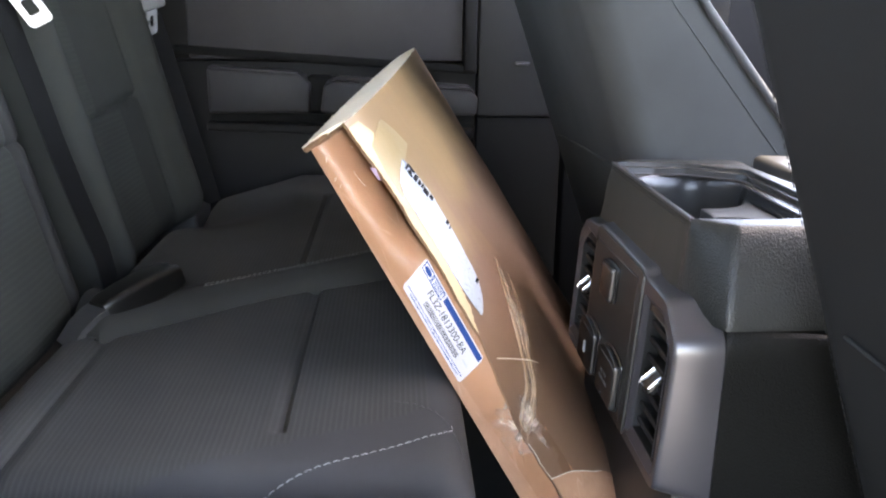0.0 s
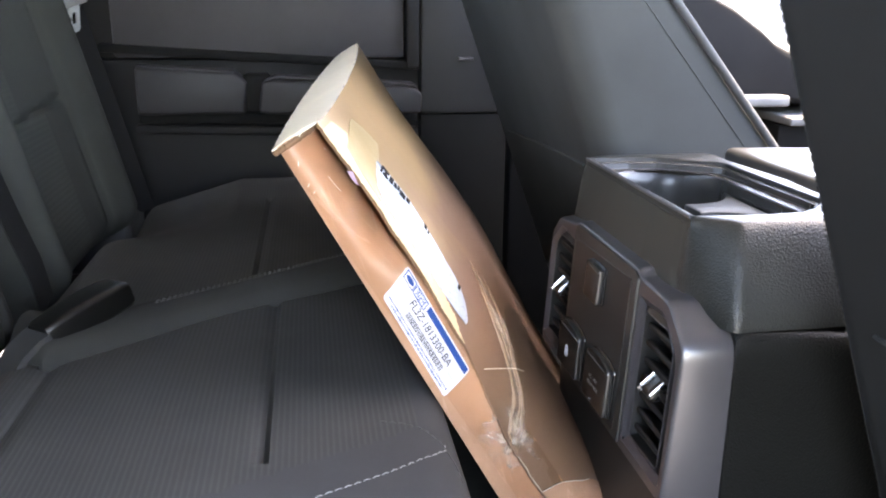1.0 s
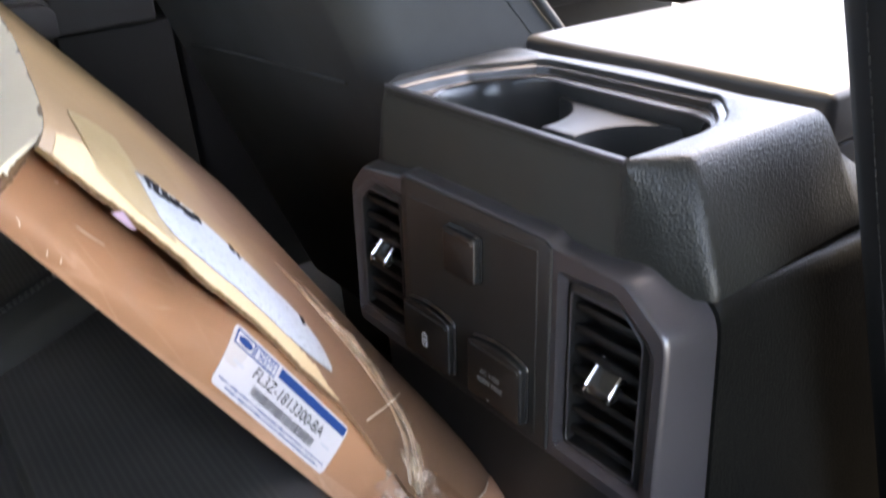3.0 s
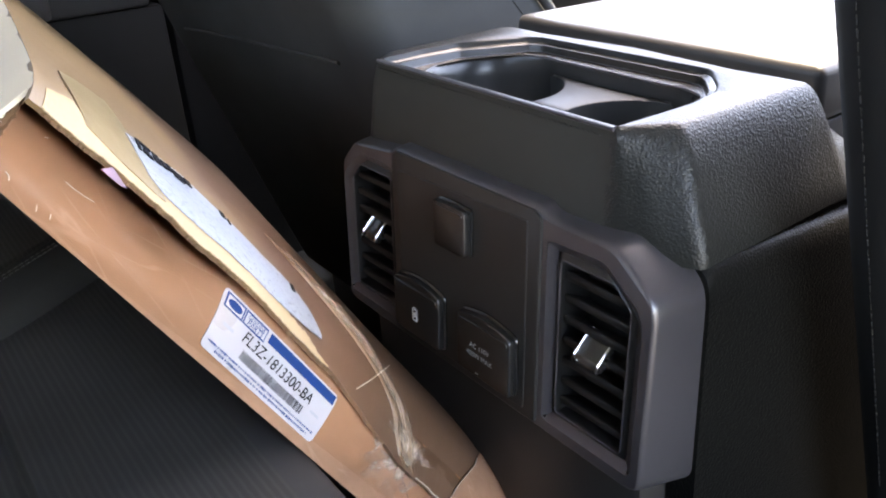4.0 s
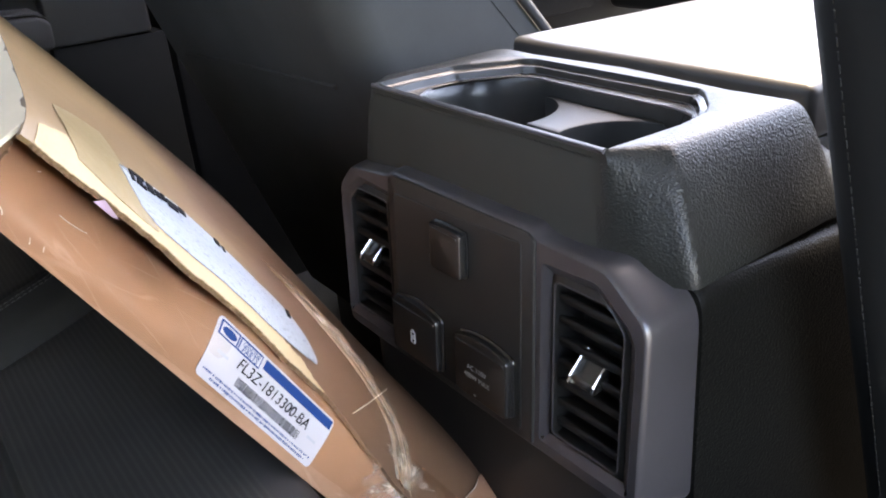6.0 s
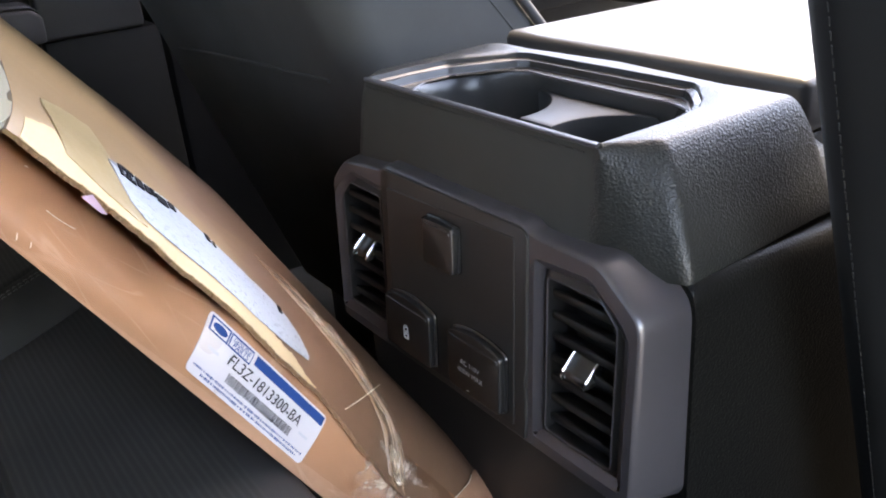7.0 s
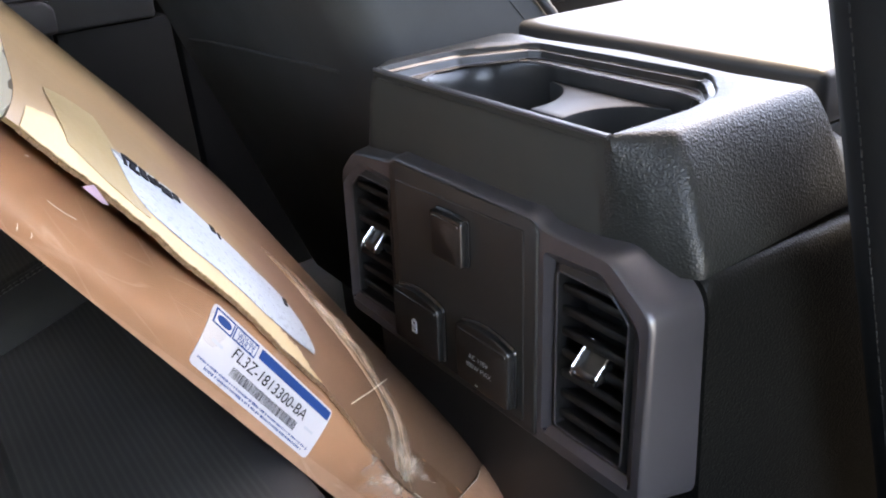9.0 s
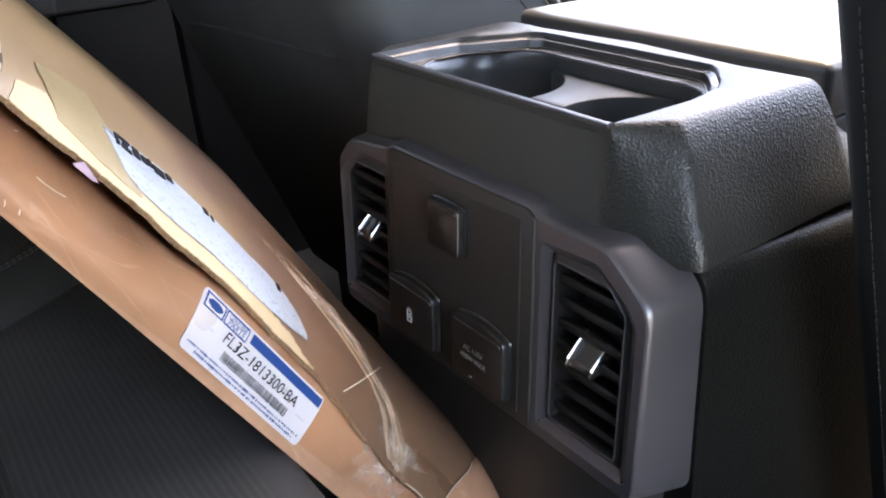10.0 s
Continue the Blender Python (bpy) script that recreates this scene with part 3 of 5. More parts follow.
bm = prism([(0.035, -0.155), (0.44, -0.155), (0.44, 0.155), (0.035, 0.155)], "z", 0.44, 0.464, 0.006)
part("ledge", bm, M_trim, console)
shoulder = [(-0.150, 0.4655), (-0.1605, 0.4645), (-0.1645, 0.4625), (-0.1672, 0.459), (-0.1688, 0.454), (-0.1696, 0.447), (-0.170, 0.436), (-0.170, 0.30), (-0.168, 0.0), (-0.150, 0.0)]
bm = loft([[(x, y, z - dz * (1 if z > 0.3 else 0)) for y, z in shoulder] for x, dz in ((0.0350, 0.003), (0.0375, 0.0008), (0.0405, 0.0), (0.09, 0.003), (0.14, 0.0075), (0.20, 0.012), (0.30, 0.016), (0.44, 0.018))])
part("side_panel", bm, M_sideshade, console, "black pebbled side panel with a rounded shoulder")
part("core", box(0.22, 0.44, -0.06, 0.155, 0.0, 0.45, 0.01), M_trim, console)
part("lower_body", box(0.012, 0.218, -0.149, 0.149, 0.0, 0.352, 0.006), M_plate, console, "dark plastic lower body")
part("front_tunnel", box(0.442, 1.02, -0.13, 0.13, 0.0, 0.33, 0.02), M_fdoor, console, "matt black tunnel")
part("far_panel", box(0.05, 0.44, 0.151, 0.160, 0.0, 0.462, 0.004), M_trim, console)
LID = [(0.176, -0.134), (0.43, -0.128), (0.445, -0.09), (0.445, 0.085), (0.43, 0.119), (0.174, 0.146)]
part("lid", prism(LID, "z", 0.498, 0.5355, 0.007, 3), M_lid, console, "padded black armrest lid")
part("lid_base", prism(shrunk(LID, 0.97, (0.31, 0.0)), "z", 0.445, 0.497, 0.004), M_black, console)


def filled(loops, x):
    """A flat face at x with holes, from loops of (y, z)."""
    bm = bmesh.new()
    edges = []
    for loop in loops:
        vs = [bm.verts.new((x, y, z)) for y, z in loop]
        edges += [bm.edges.new((vs[i], vs[(i + 1) % len(vs)])) for i in range(len(vs))]
    bmesh.ops.triangle_fill(bm, edges=edges, use_beauty=True, normal=(-1, 0, 0))
    return bm


def rounded(y0, y1, z0, z1, r, n=5, cut=None):
    """Counter-clockwise rounded rectangle; cut: other radii by corner."""
    out = []
    for i, (cy, cz, a0) in enumerate(((y1, z1, 0), (y0, z1, 90), (y0, z0, 180), (y1, z0, 270))):
        q = (cut or {}).get(i, r)
        sy, sz = (-1 if cy == y1 else 1), (-1 if cz == z1 else 1)
        for k in range(n + 1):
            a = radians(a0 + 90 * k / n)
            out.append((cy + sy * q + q * math.cos(a), cz + sz * q + q * math.sin(a)))
    return out


def softened(poly, r, n=4):
    """A polygon with each corner cut back by r at most and rounded."""
    out = []
    for i, p in enumerate(poly):
        p, a, b = Vector(p), Vector(poly[i - 1]), Vector(poly[(i + 1) % len(poly)])
        q0 = p + (a - p).normalized() * min(r, (a - p).length * 0.45)
        q1 = p + (b - p).normalized() * min(r, (b - p).length * 0.45)
        for k in range(n + 1):
            u = k / n
            q = q0 * (1 - u) ** 2 + p * 2 * u * (1 - u) + q1 * u * u
            out.append((q.x, q.y))
    return out


LEAN = 0.06


def lean(bm):
    """The rear face leans: its foot stands further back than its head."""
    for v in bm.verts:
        v.co.x -= LEAN * (0.462 - v.co.z) * min(1.0, max(0.0, (0.034 - v.co.x) / 0.020))
    return bm


def face_part(name, bm, mat, parent, label="", angle=40):
    return part(name, lean(bm), mat, parent, label, angle=angle)


# front edge of the plate: higher between the vents, its upper corners cut
EDGE = softened([(0.1515, 0.336), (0.1515, 0.450), (0.133, 0.4685), (0.087, 0.4735), (0.0795, 0.4745), (0.073, 0.4785), (-0.073, 0.4785), (-0.0795, 0.4745), (-0.087, 0.4735), (-0.1325, 0.4725), (-0.1595, 0.4525), (-0.162, 0.444), (-0.162, 0.336), (-0.156, 0.333), (0.145, 0.333)], 0.006)
RECESS = softened([(-0.083, 0.3405), (-0.083, 0.4625), (-0.127, 0.4645), (-0.151, 0.4465), (-0.1565, 0.438), (-0.1565, 0.3405)], 0.004)
OPENING = softened([(-0.0925, 0.350), (-0.0925, 0.4525), (-0.134, 0.4525), (-0.146, 0.441), (-0.146, 0.350)], 0.003)
R2 = [(-y - 0.005, z) for y, z in RECESS][::-1]
bm = filled([EDGE, RECESS, R2], 0.0)


def rings_x(loop_rows, bm):
    return loft([[(x, y, z) for y, z in loop] for x, loop in loop_rows], caps=False, bm=bm)


rings_x([(0.0, EDGE), (0.0004, inset(EDGE, -0.0006)), (0.0016, inset(EDGE, -0.0014)), (0.0042, inset(EDGE, -0.0022)), (0.0335, inset(EDGE, -0.0056)), (0.0375, inset(EDGE, -0.0050)), (0.0388, inset(EDGE, -0.0025))], bm)
for r in (RECESS, R2):
    rings_x([(0.0, r), (0.0006, inset(r, 0.0006)), (0.0036, inset(r, 0.006))], bm)
bmesh.ops.remove_doubles(bm, verts=bm.verts, dist=1e-6)
for v in bm.verts:
    if v.co.z < 0.342 and v.co.x > 0.003:
        v.co.z -= 0.27 * (v.co.x - 0.003)
face_part("face_plate", bm, M_silver, console, "satin charcoal face plate with cut corners", angle=25)
face_part("back_plate", box(0.031, 0.034, -0.154, 0.154, 0.338, 0.468), M_black, console)
PANEL = softened([(-0.0785, 0.3345), (0.0785, 0.3345), (0.0785, 0.4740), (0.0725, 0.4780), (-0.0725, 0.4780), (-0.0785, 0.4740)], 0.002, 2)
face_part("inner_panel", prism(PANEL, "x", -0.0018, 0.004, 0.0012), M_plate, console, "dark brown-black panel")
INS = softened([(-0.068, 0.340), (0.0705, 0.340), (0.0705, 0.4655), (-0.068, 0.4705)], 0.002, 2)
face_part("inset_panel", prism(INS, "x", -0.0024, -0.0012, 0.0005, 1), M_plate, console)


def vent(s):
    """A louvred air vent; s: side of the console (+1 the driver's)."""
    op = OPENING if s < 0 else [(-y - 0.005, z) for y, z in OPENING][::-1]
    y0, y1 = min(p[0] for p in op), max(p[0] for p in op)
    fr = bmesh.new()
    loft([[(x, y, z) for y, z in inset(op, d)] for x, d in ((0.0052, -0.0052), (0.0042, -0.0042), (0.0030, -0.0010), (0.0025, -0.0004), (0.0028, 0.0003), (0.012, 0.0008), (0.026, 0.0008))], caps=False, bm=fr)
    v = face_part("air_vent", fr, M_bezel, console, "black louvred air vent")
    face_part("backing", prism(inset(op, -0.001), "x", 0.0245, 0.0265), M_black, v)
    for k in range(7):
        z = 0.3585 + k * 0.0140
        right = y1 - 0.0008
        left = y0 + 0.0008
        if z > 0.441:
            cut = (z - 0.441) * 1.05
            left, right = (left + cut, right) if s < 0 else (left, right - cut)
        face_part("slat", prism([(0.0055, z - 0.0030), (0.0050, z + 0.0008), (0.0062, z + 0.0022), (0.0215, z - 0.0062), (0.0205, z - 0.0092)], "y", left, right, 0.0007, 1), M_slat, v)
    yc = (y0 + y1) / 2 - 0.001
    face_part("vent_thumbwheel", prism([(0.013, 0.3955), (0.013, 0.4135), (0.0100, 0.4125), (-0.0020, 0.4015), (-0.0030, 0.3985), (-0.0010, 0.3955)], "y", yc - 0.0090, yc + 0.0090, 0.0012, 2), M_gloss, v, "black adjuster tab")
    for side in (-1, 1):
        a = yc + side * 0.0092
        path = [(0.0115, a - side * 0.001, 0.4138), (0.0090, a, 0.4124), (0.0030, a, 0.4068), (-0.0024, a, 0.4016), (-0.0036, a, 0.3985), (-0.0026, a - side * 0.0006, 0.3965)]
        face_part("chrome_trim", tube(path, 0.0008, 8, flat=1.2), M_chrome, v, "bright chrome edge")
    # the lit inner edge of the black bezel, put in as a paler tube
    loop = inset(op, -0.0004)
    face_part("bezel_edge", tube([(0.0023, y, z) for y, z in loop + loop[:1]], 0.0005, 6), M_silver, v, "thin pale line for the lit bezel edge")


vent(-1)
vent(1)


def cover(name, y0, y1, z0, z1, arc, label):
    """A hinged socket cover with a shallow arched top, standing proud of a thin surround."""
    top_ = [(y1 + (y0 - y1) * k / 10, z1 - arc * (2 * k / 10 - 1) ** 2) for k in range(11)]
    out = softened([(y0, z0), (y1, z0)] + top_, 0.004, 3)
    base = face_part(name, prism(inset(out, 0.0012), "x", -0.0098, -0.002, 0.0016, 2), M_gloss, console, label)
    face_part("surround", prism(out, "x", -0.0048, -0.0022, 0.0008, 1), M_gloss, base)
    face_part("finger_lip", prism(softened([(y0 + 0.0035, z1 - arc - 0.0062), (y1 - 0.0035, z1 - arc - 0.0062), (y1 - 0.0035, z1 - arc - 0.0022), (y0 + 0.0035, z1 - arc - 0.0022)], 0.002, 2), "x", -0.0104, -0.0095, 0.0003, 1), M_gloss, base)
    return base


cover("power_socket_cover", -0.0175, 0.0185, 0.428, 0.4625, 0.001, "square black socket cover")
usb = cover("usb_cover", 0.0125, 0.071, 0.345, 0.3925, 0.005, "black cover with a battery symbol")
acc = cover("outlet_cover", -0.0635, -0.0065, 0.346, 0.3945, 0.005, "black cover with printed outlet rating")
face_part("release_mark", box(-0.0101, -0.0096, -0.0315, -0.0285, 0.3505, 0.3509), M_print, acc)


def lettering(name, text, size, m, mat, parent, label="", thick=0.0):
    """Raised print with the built-in font, laid out by the matrix m (centred)."""
    cu = bpy.data.curves.new(name, "FONT")
    cu.body, cu.size, cu.align_x, cu.align_y, cu.extrude = text, size, "CENTER", "CENTER", thick
    tmp = new(name, cu)
    bpy.context.view_layer.update()
    me = bpy.data.meshes.new_from_object(tmp.evaluated_get(bpy.context.evaluated_depsgraph_get()))
    bpy.data.objects.remove(tmp)
    me.transform(m)
    me.materials.clear()
    me.materials.append(mat)
    ob = new(name, me)
    ob.parent = parent
    if label:
        ob["label"] = label
    return ob


def facing(origin, right, up):
    right, up = Vector(right).normalized(), Vector(up).normalized()
    m = Matrix((right, up, right.cross(up))).transposed().to_4x4()
    return Matrix.Translation(origin) @ m


def lean_x(z, x):
    return x - LEAN * (0.462 - z)


for text, z in (("AC 110V", 0.3705), ("400W MAX", 0.3638)):
    lettering("rating_text", text, 0.0054, facing((lean_x(z, -0.01005), -0.0325, z), (0, -1, 0), (LEAN, 0, 1)), M_print, acc)
bm = bmesh.new()
for a, b in (((0.0395, 0.3595), (0.0402, 0.3690)), ((0.0442, 0.3595), (0.0449, 0.3690)), ((0.0395, 0.3595), (0.0449, 0.3602)), ((0.0395, 0.3683), (0.0449, 0.3690)), ((0.0410, 0.369), (0.0434, 0.3702)), ((0.0415, 0.3625), (0.0429, 0.366))):
    box(-0.0104, -0.0096, min(a[0], b[0]), max(a[0], b[0]), a[1], b[1], bm=bm)
face_part("battery_symbol", bm, M_print, usb)


# ---------------------------------------------------------------- rear seats
def warp(bm, fn):
    for v in bm.verts:
        v.co = Vector(fn(v.co))
    return bm


def left_edge(x):
    """Plan of the seam between the middle and the driver's side cushions."""
    return 0.030 + 0.74 * max(0.0, x + 0.50) + 1.6 * max(0.0, -0.478 - x)


def mid_top(x, y):
    z = 0.366 + 0.004 * math.cos(y * 8) + groove(x, -0.475, 0.006, 0.004)
    if y > -0.135:
        z += groove(x, -0.287 + 0.02 * (y - 0.17) * -0.15, 0.0035, 0.007)
    z += 0.006 * math.exp(-((x + 0.33) / 0.08) ** 2)
    t = min(1, max(0, (y - left_edge(x) - 0.004) / 0.02))
    return z - 0.035 * t * t * (3 - 2 * t)


def left_top(x, y):
    s = y - left_edge(x)
    z = 0.366 + 0.026 * math.exp(-((s - 0.045) / 0.05) ** 2) + 0.012 * math.exp(-((y - 0.80) / 0.07) ** 2)
    z += groove(s, 0.113, 0.006, 0.006)
    if 0.12 < s and y < 0.70:
        z += groove(x, -0.312, 0.0035, 0.006)
    t = min(1, max(0, (y - 0.45) / 0.22))
    return z - 0.30 * max(0.0, -0.365 - x) * t * t * (3 - 2 * t)


def back_matrix(y):
    return Matrix.Translation((-0.555, y, 0.35)) @ Matrix(((-0.2425, 0, 0.970, 0), (0, 1, 0, 0), (0.970, 0, 0.2425, 0), (0, 0, 0, 1)))


def dashes(points, length, gap, r, lift=0.001):
    """A stitched seam: short threads along a path."""
    bm = bmesh.new()
    pts = [Vector(p) for p in points]
    run, total = [0.0], 0.0
    for a, b in zip(pts, pts[1:]):
        total += (b - a).length
        run.append(total)

    def at(s):
        for i in range(len(pts) - 1):
            if s <= run[i + 1]:
                return pts[i].lerp(pts[i + 1], (s - run[i]) / max(run[i + 1] - run[i], 1e-9))
        return pts[-1]

    s = 0.0
    while s + length < total:
        tube([at(s) + Vector((0, 0, -0.0006)), at(s + length * 0.5) + Vector((0, 0, lift)), at(s + length) + Vector((0, 0, -0.0006))], r, 5, bm=bm)
        s += length + gap
    return bm


rim_line = [(0.0186, y, 0.5262) for y in span(0.118, -0.109, 60)]
part("rim_stitching", dashes(rim_line, 0.0030, 0.0014, 0.00035, 0.0002), M_plate, console, "fine stitched seam")
curve = [(-0.46, -0.272), (-0.308, -0.210), (-0.256, -0.180), (-0.199, -0.152), (-0.166, -0.133), (-0.155, -0.120), (-0.155, -0.108)]
front_curve = [(-0.200, -0.082), (-0.183, -0.088), (-0.168, -0.098), (-0.157, -0.113), (-0.150, -0.135), (-0.148, -0.160)]


def outside_seam(c):
    """Near the stitched line and beyond it the middle cushion is plain."""
    if c.z < 0.335 or c.x > -0.172:
        return True
    for (a, b), (p, q) in zip(curve[:4], curve[1:5]):
        if a <= c.x <= p:
            return c.y < b + (q - b) * (c.x - a) / (p - a) + 0.044
    return False


mid = thing("rear_seat", "dark grey cloth middle rear seat with ribbed insert", "seat", "rear seats")
bm = two_tone(cushion(-0.53, -0.140, -0.205, 0.31, 0.20, mid_top, 0.035, 0.0045), outside_seam)
part("cushion", bm, [M_ribs, M_cloth], mid, "ribbed dark grey seat cushion")

def on_mid(x, y):
    e = [min(x + 0.53, -0.140 - x, 0.035), min(y + 0.205, 0.31 - y, 0.035)]
    k = math.hypot(1 - e[0] / 0.035, 1 - e[1] / 0.035)
    return (x, y, mid_top(x, y) - 0.035 * (1 - math.sqrt(max(0.0, 1 - min(k, 1.0) ** 2))) + 0.0006)


for line, mat, label in ((curve[1:], M_thread, "pale stitched seam"), (front_curve, M_threaddark, "dull stitched seam")):
    fine = []
    for (a, b), (c, d) in zip(line, line[1:]):
        fine += [on_mid(a + (c - a) * k / 8, b + (d - b) * k / 8) for k in range(8)]
    part("stitching", dashes(fine, 0.0052, 0.0020, 0.00042, 0.0003), mat, mid, label)


def mid_back(u, y):
    return 0.02 * math.cos(min(1.57, abs(y - 0.03) * 6)) + groove(u, 0.19, 0.005, 0.005) + groove(abs(y - 0.03), 0.14, 0.006, 0.006)


bm = cushion(-0.02, 0.52, -0.215, 0.228, -0.12, mid_back, 0.04, 0.007)
two_tone(bm, lambda c: abs(c.y - 0.03) > 0.14)
bm.transform(back_matrix(0))
part("backrest", bm, [M_ribs_z, M_rim], mid, "ribbed cloth backrest")

left = thing("rear_seat", "dark grey cloth outer rear seat, raised at its rim", "seat", "rear seats")
bm = cushion(-0.53, -0.135, 0.0, 0.84, 0.20, lambda x, y: left_top(x, max(y, left_edge(x) * (1 - y / 0.84) + y)), 0.022, 0.0055)
warp(bm, lambda c: (c.x, c.y + left_edge(c.x) * (1 - c.y / 0.84), c.z))
two_tone(bm, lambda c: c.y - left_edge(c.x) < 0.113 or c.z < 0.27)
part("cushion", bm, [M_ribs, M_rim], left, "ribbed dark grey cushion with raised rim")
for off in (0.042, 0.048):
    fine = [(x, left_edge(x) + off, left_top(x, left_edge(x) + off) + 0.0006) for x in span(-0.40, -0.16, 40)]
    part("stitching", dashes(fine, 0.0042, 0.0020, 0.0004, 0.0003), M_threaddark, left)


def left_back(u, y):
    side = 0.035 * math.exp(-((y - 0.66) / 0.055) ** 2) + 0.02 * math.exp(-((y - 0.335) / 0.035) ** 2)
    z = 0.012 + side + groove(y, 0.60, 0.008, 0.008) + groove(y, 0.376, 0.006, 0.006)
    if 0.375 < y < 0.60:
        z += groove(u, 0.186 + 0.06 * (y - 0.45), 0.004, 0.007)
    return z


bm = cushion(-0.02, 0.52, 0.302, 0.722, -0.12, left_back, 0.04, 0.006)
two_tone(bm, lambda c: c.y > 0.60 or c.y < 0.372 or (c.x > 0.186 and c.y > 0.43) or (c.x < 0.186 and c.y > 0.52))
bm.transform(back_matrix(0))
part("backrest", bm, [M_ribs_z, M_backplain], left, "cloth backrest with side bolster")
right = thing("rear_seat", "dark grey cloth outer rear seat by the open doorway", "seat", "rear seats")
part("cushion", cushion(-0.53, -0.145, -0.80, -0.209, 0.20, lambda x, y: 0.366 + 0.006 * math.exp(-((y + 0.24) / 0.05) ** 2) + groove(x, -0.30, 0.004, 0.006), 0.035, 0.012), M_ribs, right)
bm = cushion(-0.02, 0.52, -0.74, -0.222, -0.12, lambda u, y: 0.012 + 0.03 * math.exp(-((y + 0.66) / 0.06) ** 2), 0.04, 0.014)
bm.transform(back_matrix(0))
part("backrest", bm, M_ribs_z, right)
for ob, y0, y1 in ((mid, -0.20, 0.19), (left, 0.20, 0.80), (right, -0.78, -0.21)):
    part("seat_base", box(-0.55, -0.17, y0, y1, 0.0, 0.205, 0.01), M_black, ob)


# ---------------------------------------------------------------- seat belts
def ribbon(path, width, side, thick=0.0014):
    """A flat strap along a path; side: the direction of its width."""
    side = Vector(side).normalized() * width / 2
    bm = bmesh.new()
    rings = []
    pts = [Vector(p) for p in path]
    for i, p in enumerate(pts):
        d = (pts[min(i + 1, len(pts) - 1)] - pts[max(i - 1, 0)]).normalized()
        n = d.cross(side).normalized() * thick / 2
        rings.append([p - side - n, p + side - n, p + side + n, p - side + n])
    return loft(rings, bm=bm)


def tongue(parent, p, up, side, label):
    """A steel latch plate with a slot under a plastic grip."""
    m = facing(p, side, up)
    bm = bmesh.new()
    loops = [rounded(-0.013, 0.013, -0.042, 0.0, 0.006), rounded(-0.006, 0.006, -0.030, -0.012, 0.003)]
    edges = []
    for loop in loops:
        vs = [bm.verts.new((x, y, 0)) for x, y in loop]
        edges += [bm.edges.new((vs[i], vs[(i + 1) % len(vs)])) for i in range(len(vs))]
    bmesh.ops.triangle_fill(bm, edges=edges, use_beauty=True, normal=(0, 0, 1))
    ext = bmesh.ops.extrude_face_region(bm, geom=bm.faces[:])
    bmesh.ops.translate(bm, vec=(0, 0, 0.003), verts=[g for g in ext["geom"] if isinstance(g, bmesh.types.BMVert)])
    bm.transform(m)
    part("latch_plate", bm, M_steel, parent, label)
    bm = box(-0.031, 0.031, -0.002, 0.022, -0.006, 0.008, 0.004, 3)
    bm.transform(m)
    part("grip", bm, M_grip, parent)


belt = thing("seat_belt", "black seat belt hanging over the gap between backrests", "seat belt", "rear seat belts")
path = [(-0.613, 0.218, 0.72), (-0.604, 0.230, 0.66), (-0.589, 0.240, 0.59), (-0.574, 0.243, 0.525), (-0.556, 0.245, 0.46), (-0.537, 0.245, 0.40), (-0.53, 0.245, 0.36)]
part("webbing", ribbon(path, 0.047, (0, 1, 0.2)), M_web, belt)
tongue(belt, (-0.593, 0.234, 0.690), (-0.45, -0.30, 0.84), (0.80, 0.35, 0.45), "bright steel latch plate")
belt2 = thing("seat_belt", "black seat belt along the outer backrest edge", "seat belt", "rear seat belts")
path = [(-0.613 + 0.0129 * k, 0.738 + 0.003 * k, 0.72 - 0.0545 * k) for k in range(8)]
part("webbing", ribbon(path, 0.047, (0.6, 0.8, 0.1)), M_web, belt2)
tongue(belt2, (-0.590, 0.722, 0.668), (0.1, -0.2, 0.97), (0.35, 0.9, 0.2), "bright steel latch plate")
part("anchor_cover", box(-0.64, -0.525, 0.66, 0.78, 0.26, 0.345, 0.012, 3), M_trim, belt2, "dark plastic anchor cover")
buckle = thing("belt_buckle", "black plastic seat belt buckle lying on the cushion", "seat belt buckle")
m = facing((-0.458, 0.116, 0.398), (0.66, 0.72, 0.2), (-0.72, 0.66, -0.1))
bm = loft([[(x, y * w, z * h) for y, z in rounded(-0.021, 0.021, -0.0135, 0.0135, 0.006)] for x, w, h in ((-0.046, 0.72, 0.6), (-0.038, 0.86, 0.8), (-0.015, 0.95, 1), (0.012, 1, 1.05), (0.036, 0.98, 0.95), (0.041, 0.9, 0.8))])
bm.transform(m)
part("body", bm, M_buckle, buckle)
bm = box(0.0405, 0.0425, -0.014, 0.014, -0.006, 0.006, 0.001)
bm.transform(m)
part("release_button", bm, M_gloss, buckle)
bm = tube([m @ Vector(p) for p in ((0.034, -0.018, 0.0118), (0.0385, -0.010, 0.0122), (0.039, 0.010, 0.0122))], 0.0008, 6)
part("button_rim", bm, M_piping, buckle)
bm = ribbon([m @ Vector(p) for p in ((-0.042, 0, 0.002), (-0.052, 0.002, 0.0), (-0.068, 0.006, -0.008), (-0.084, 0.010, -0.022))], 0.034, m.to_3x3() @ Vector((0.15, 1, 0.1)), 0.006)
part("sleeve", bm, M_sleeve, buckle, "grey plastic sleeve")
bm = ribbon([m @ Vector(p) for p in ((-0.022, 0.002, -0.012), (-0.044, -0.004, -0.016), (-0.068, -0.006, -0.022), (-0.090, 0.002, -0.034))], 0.030, m.to_3x3() @ Vector((0.1, 1, 0)), 0.010)
part("stalk", bm, M_buckle, buckle)


# ---------------------------------------------------------------- front seats
def rear_x(z):
    return 0.040 - 0.36 * (z - 0.57)


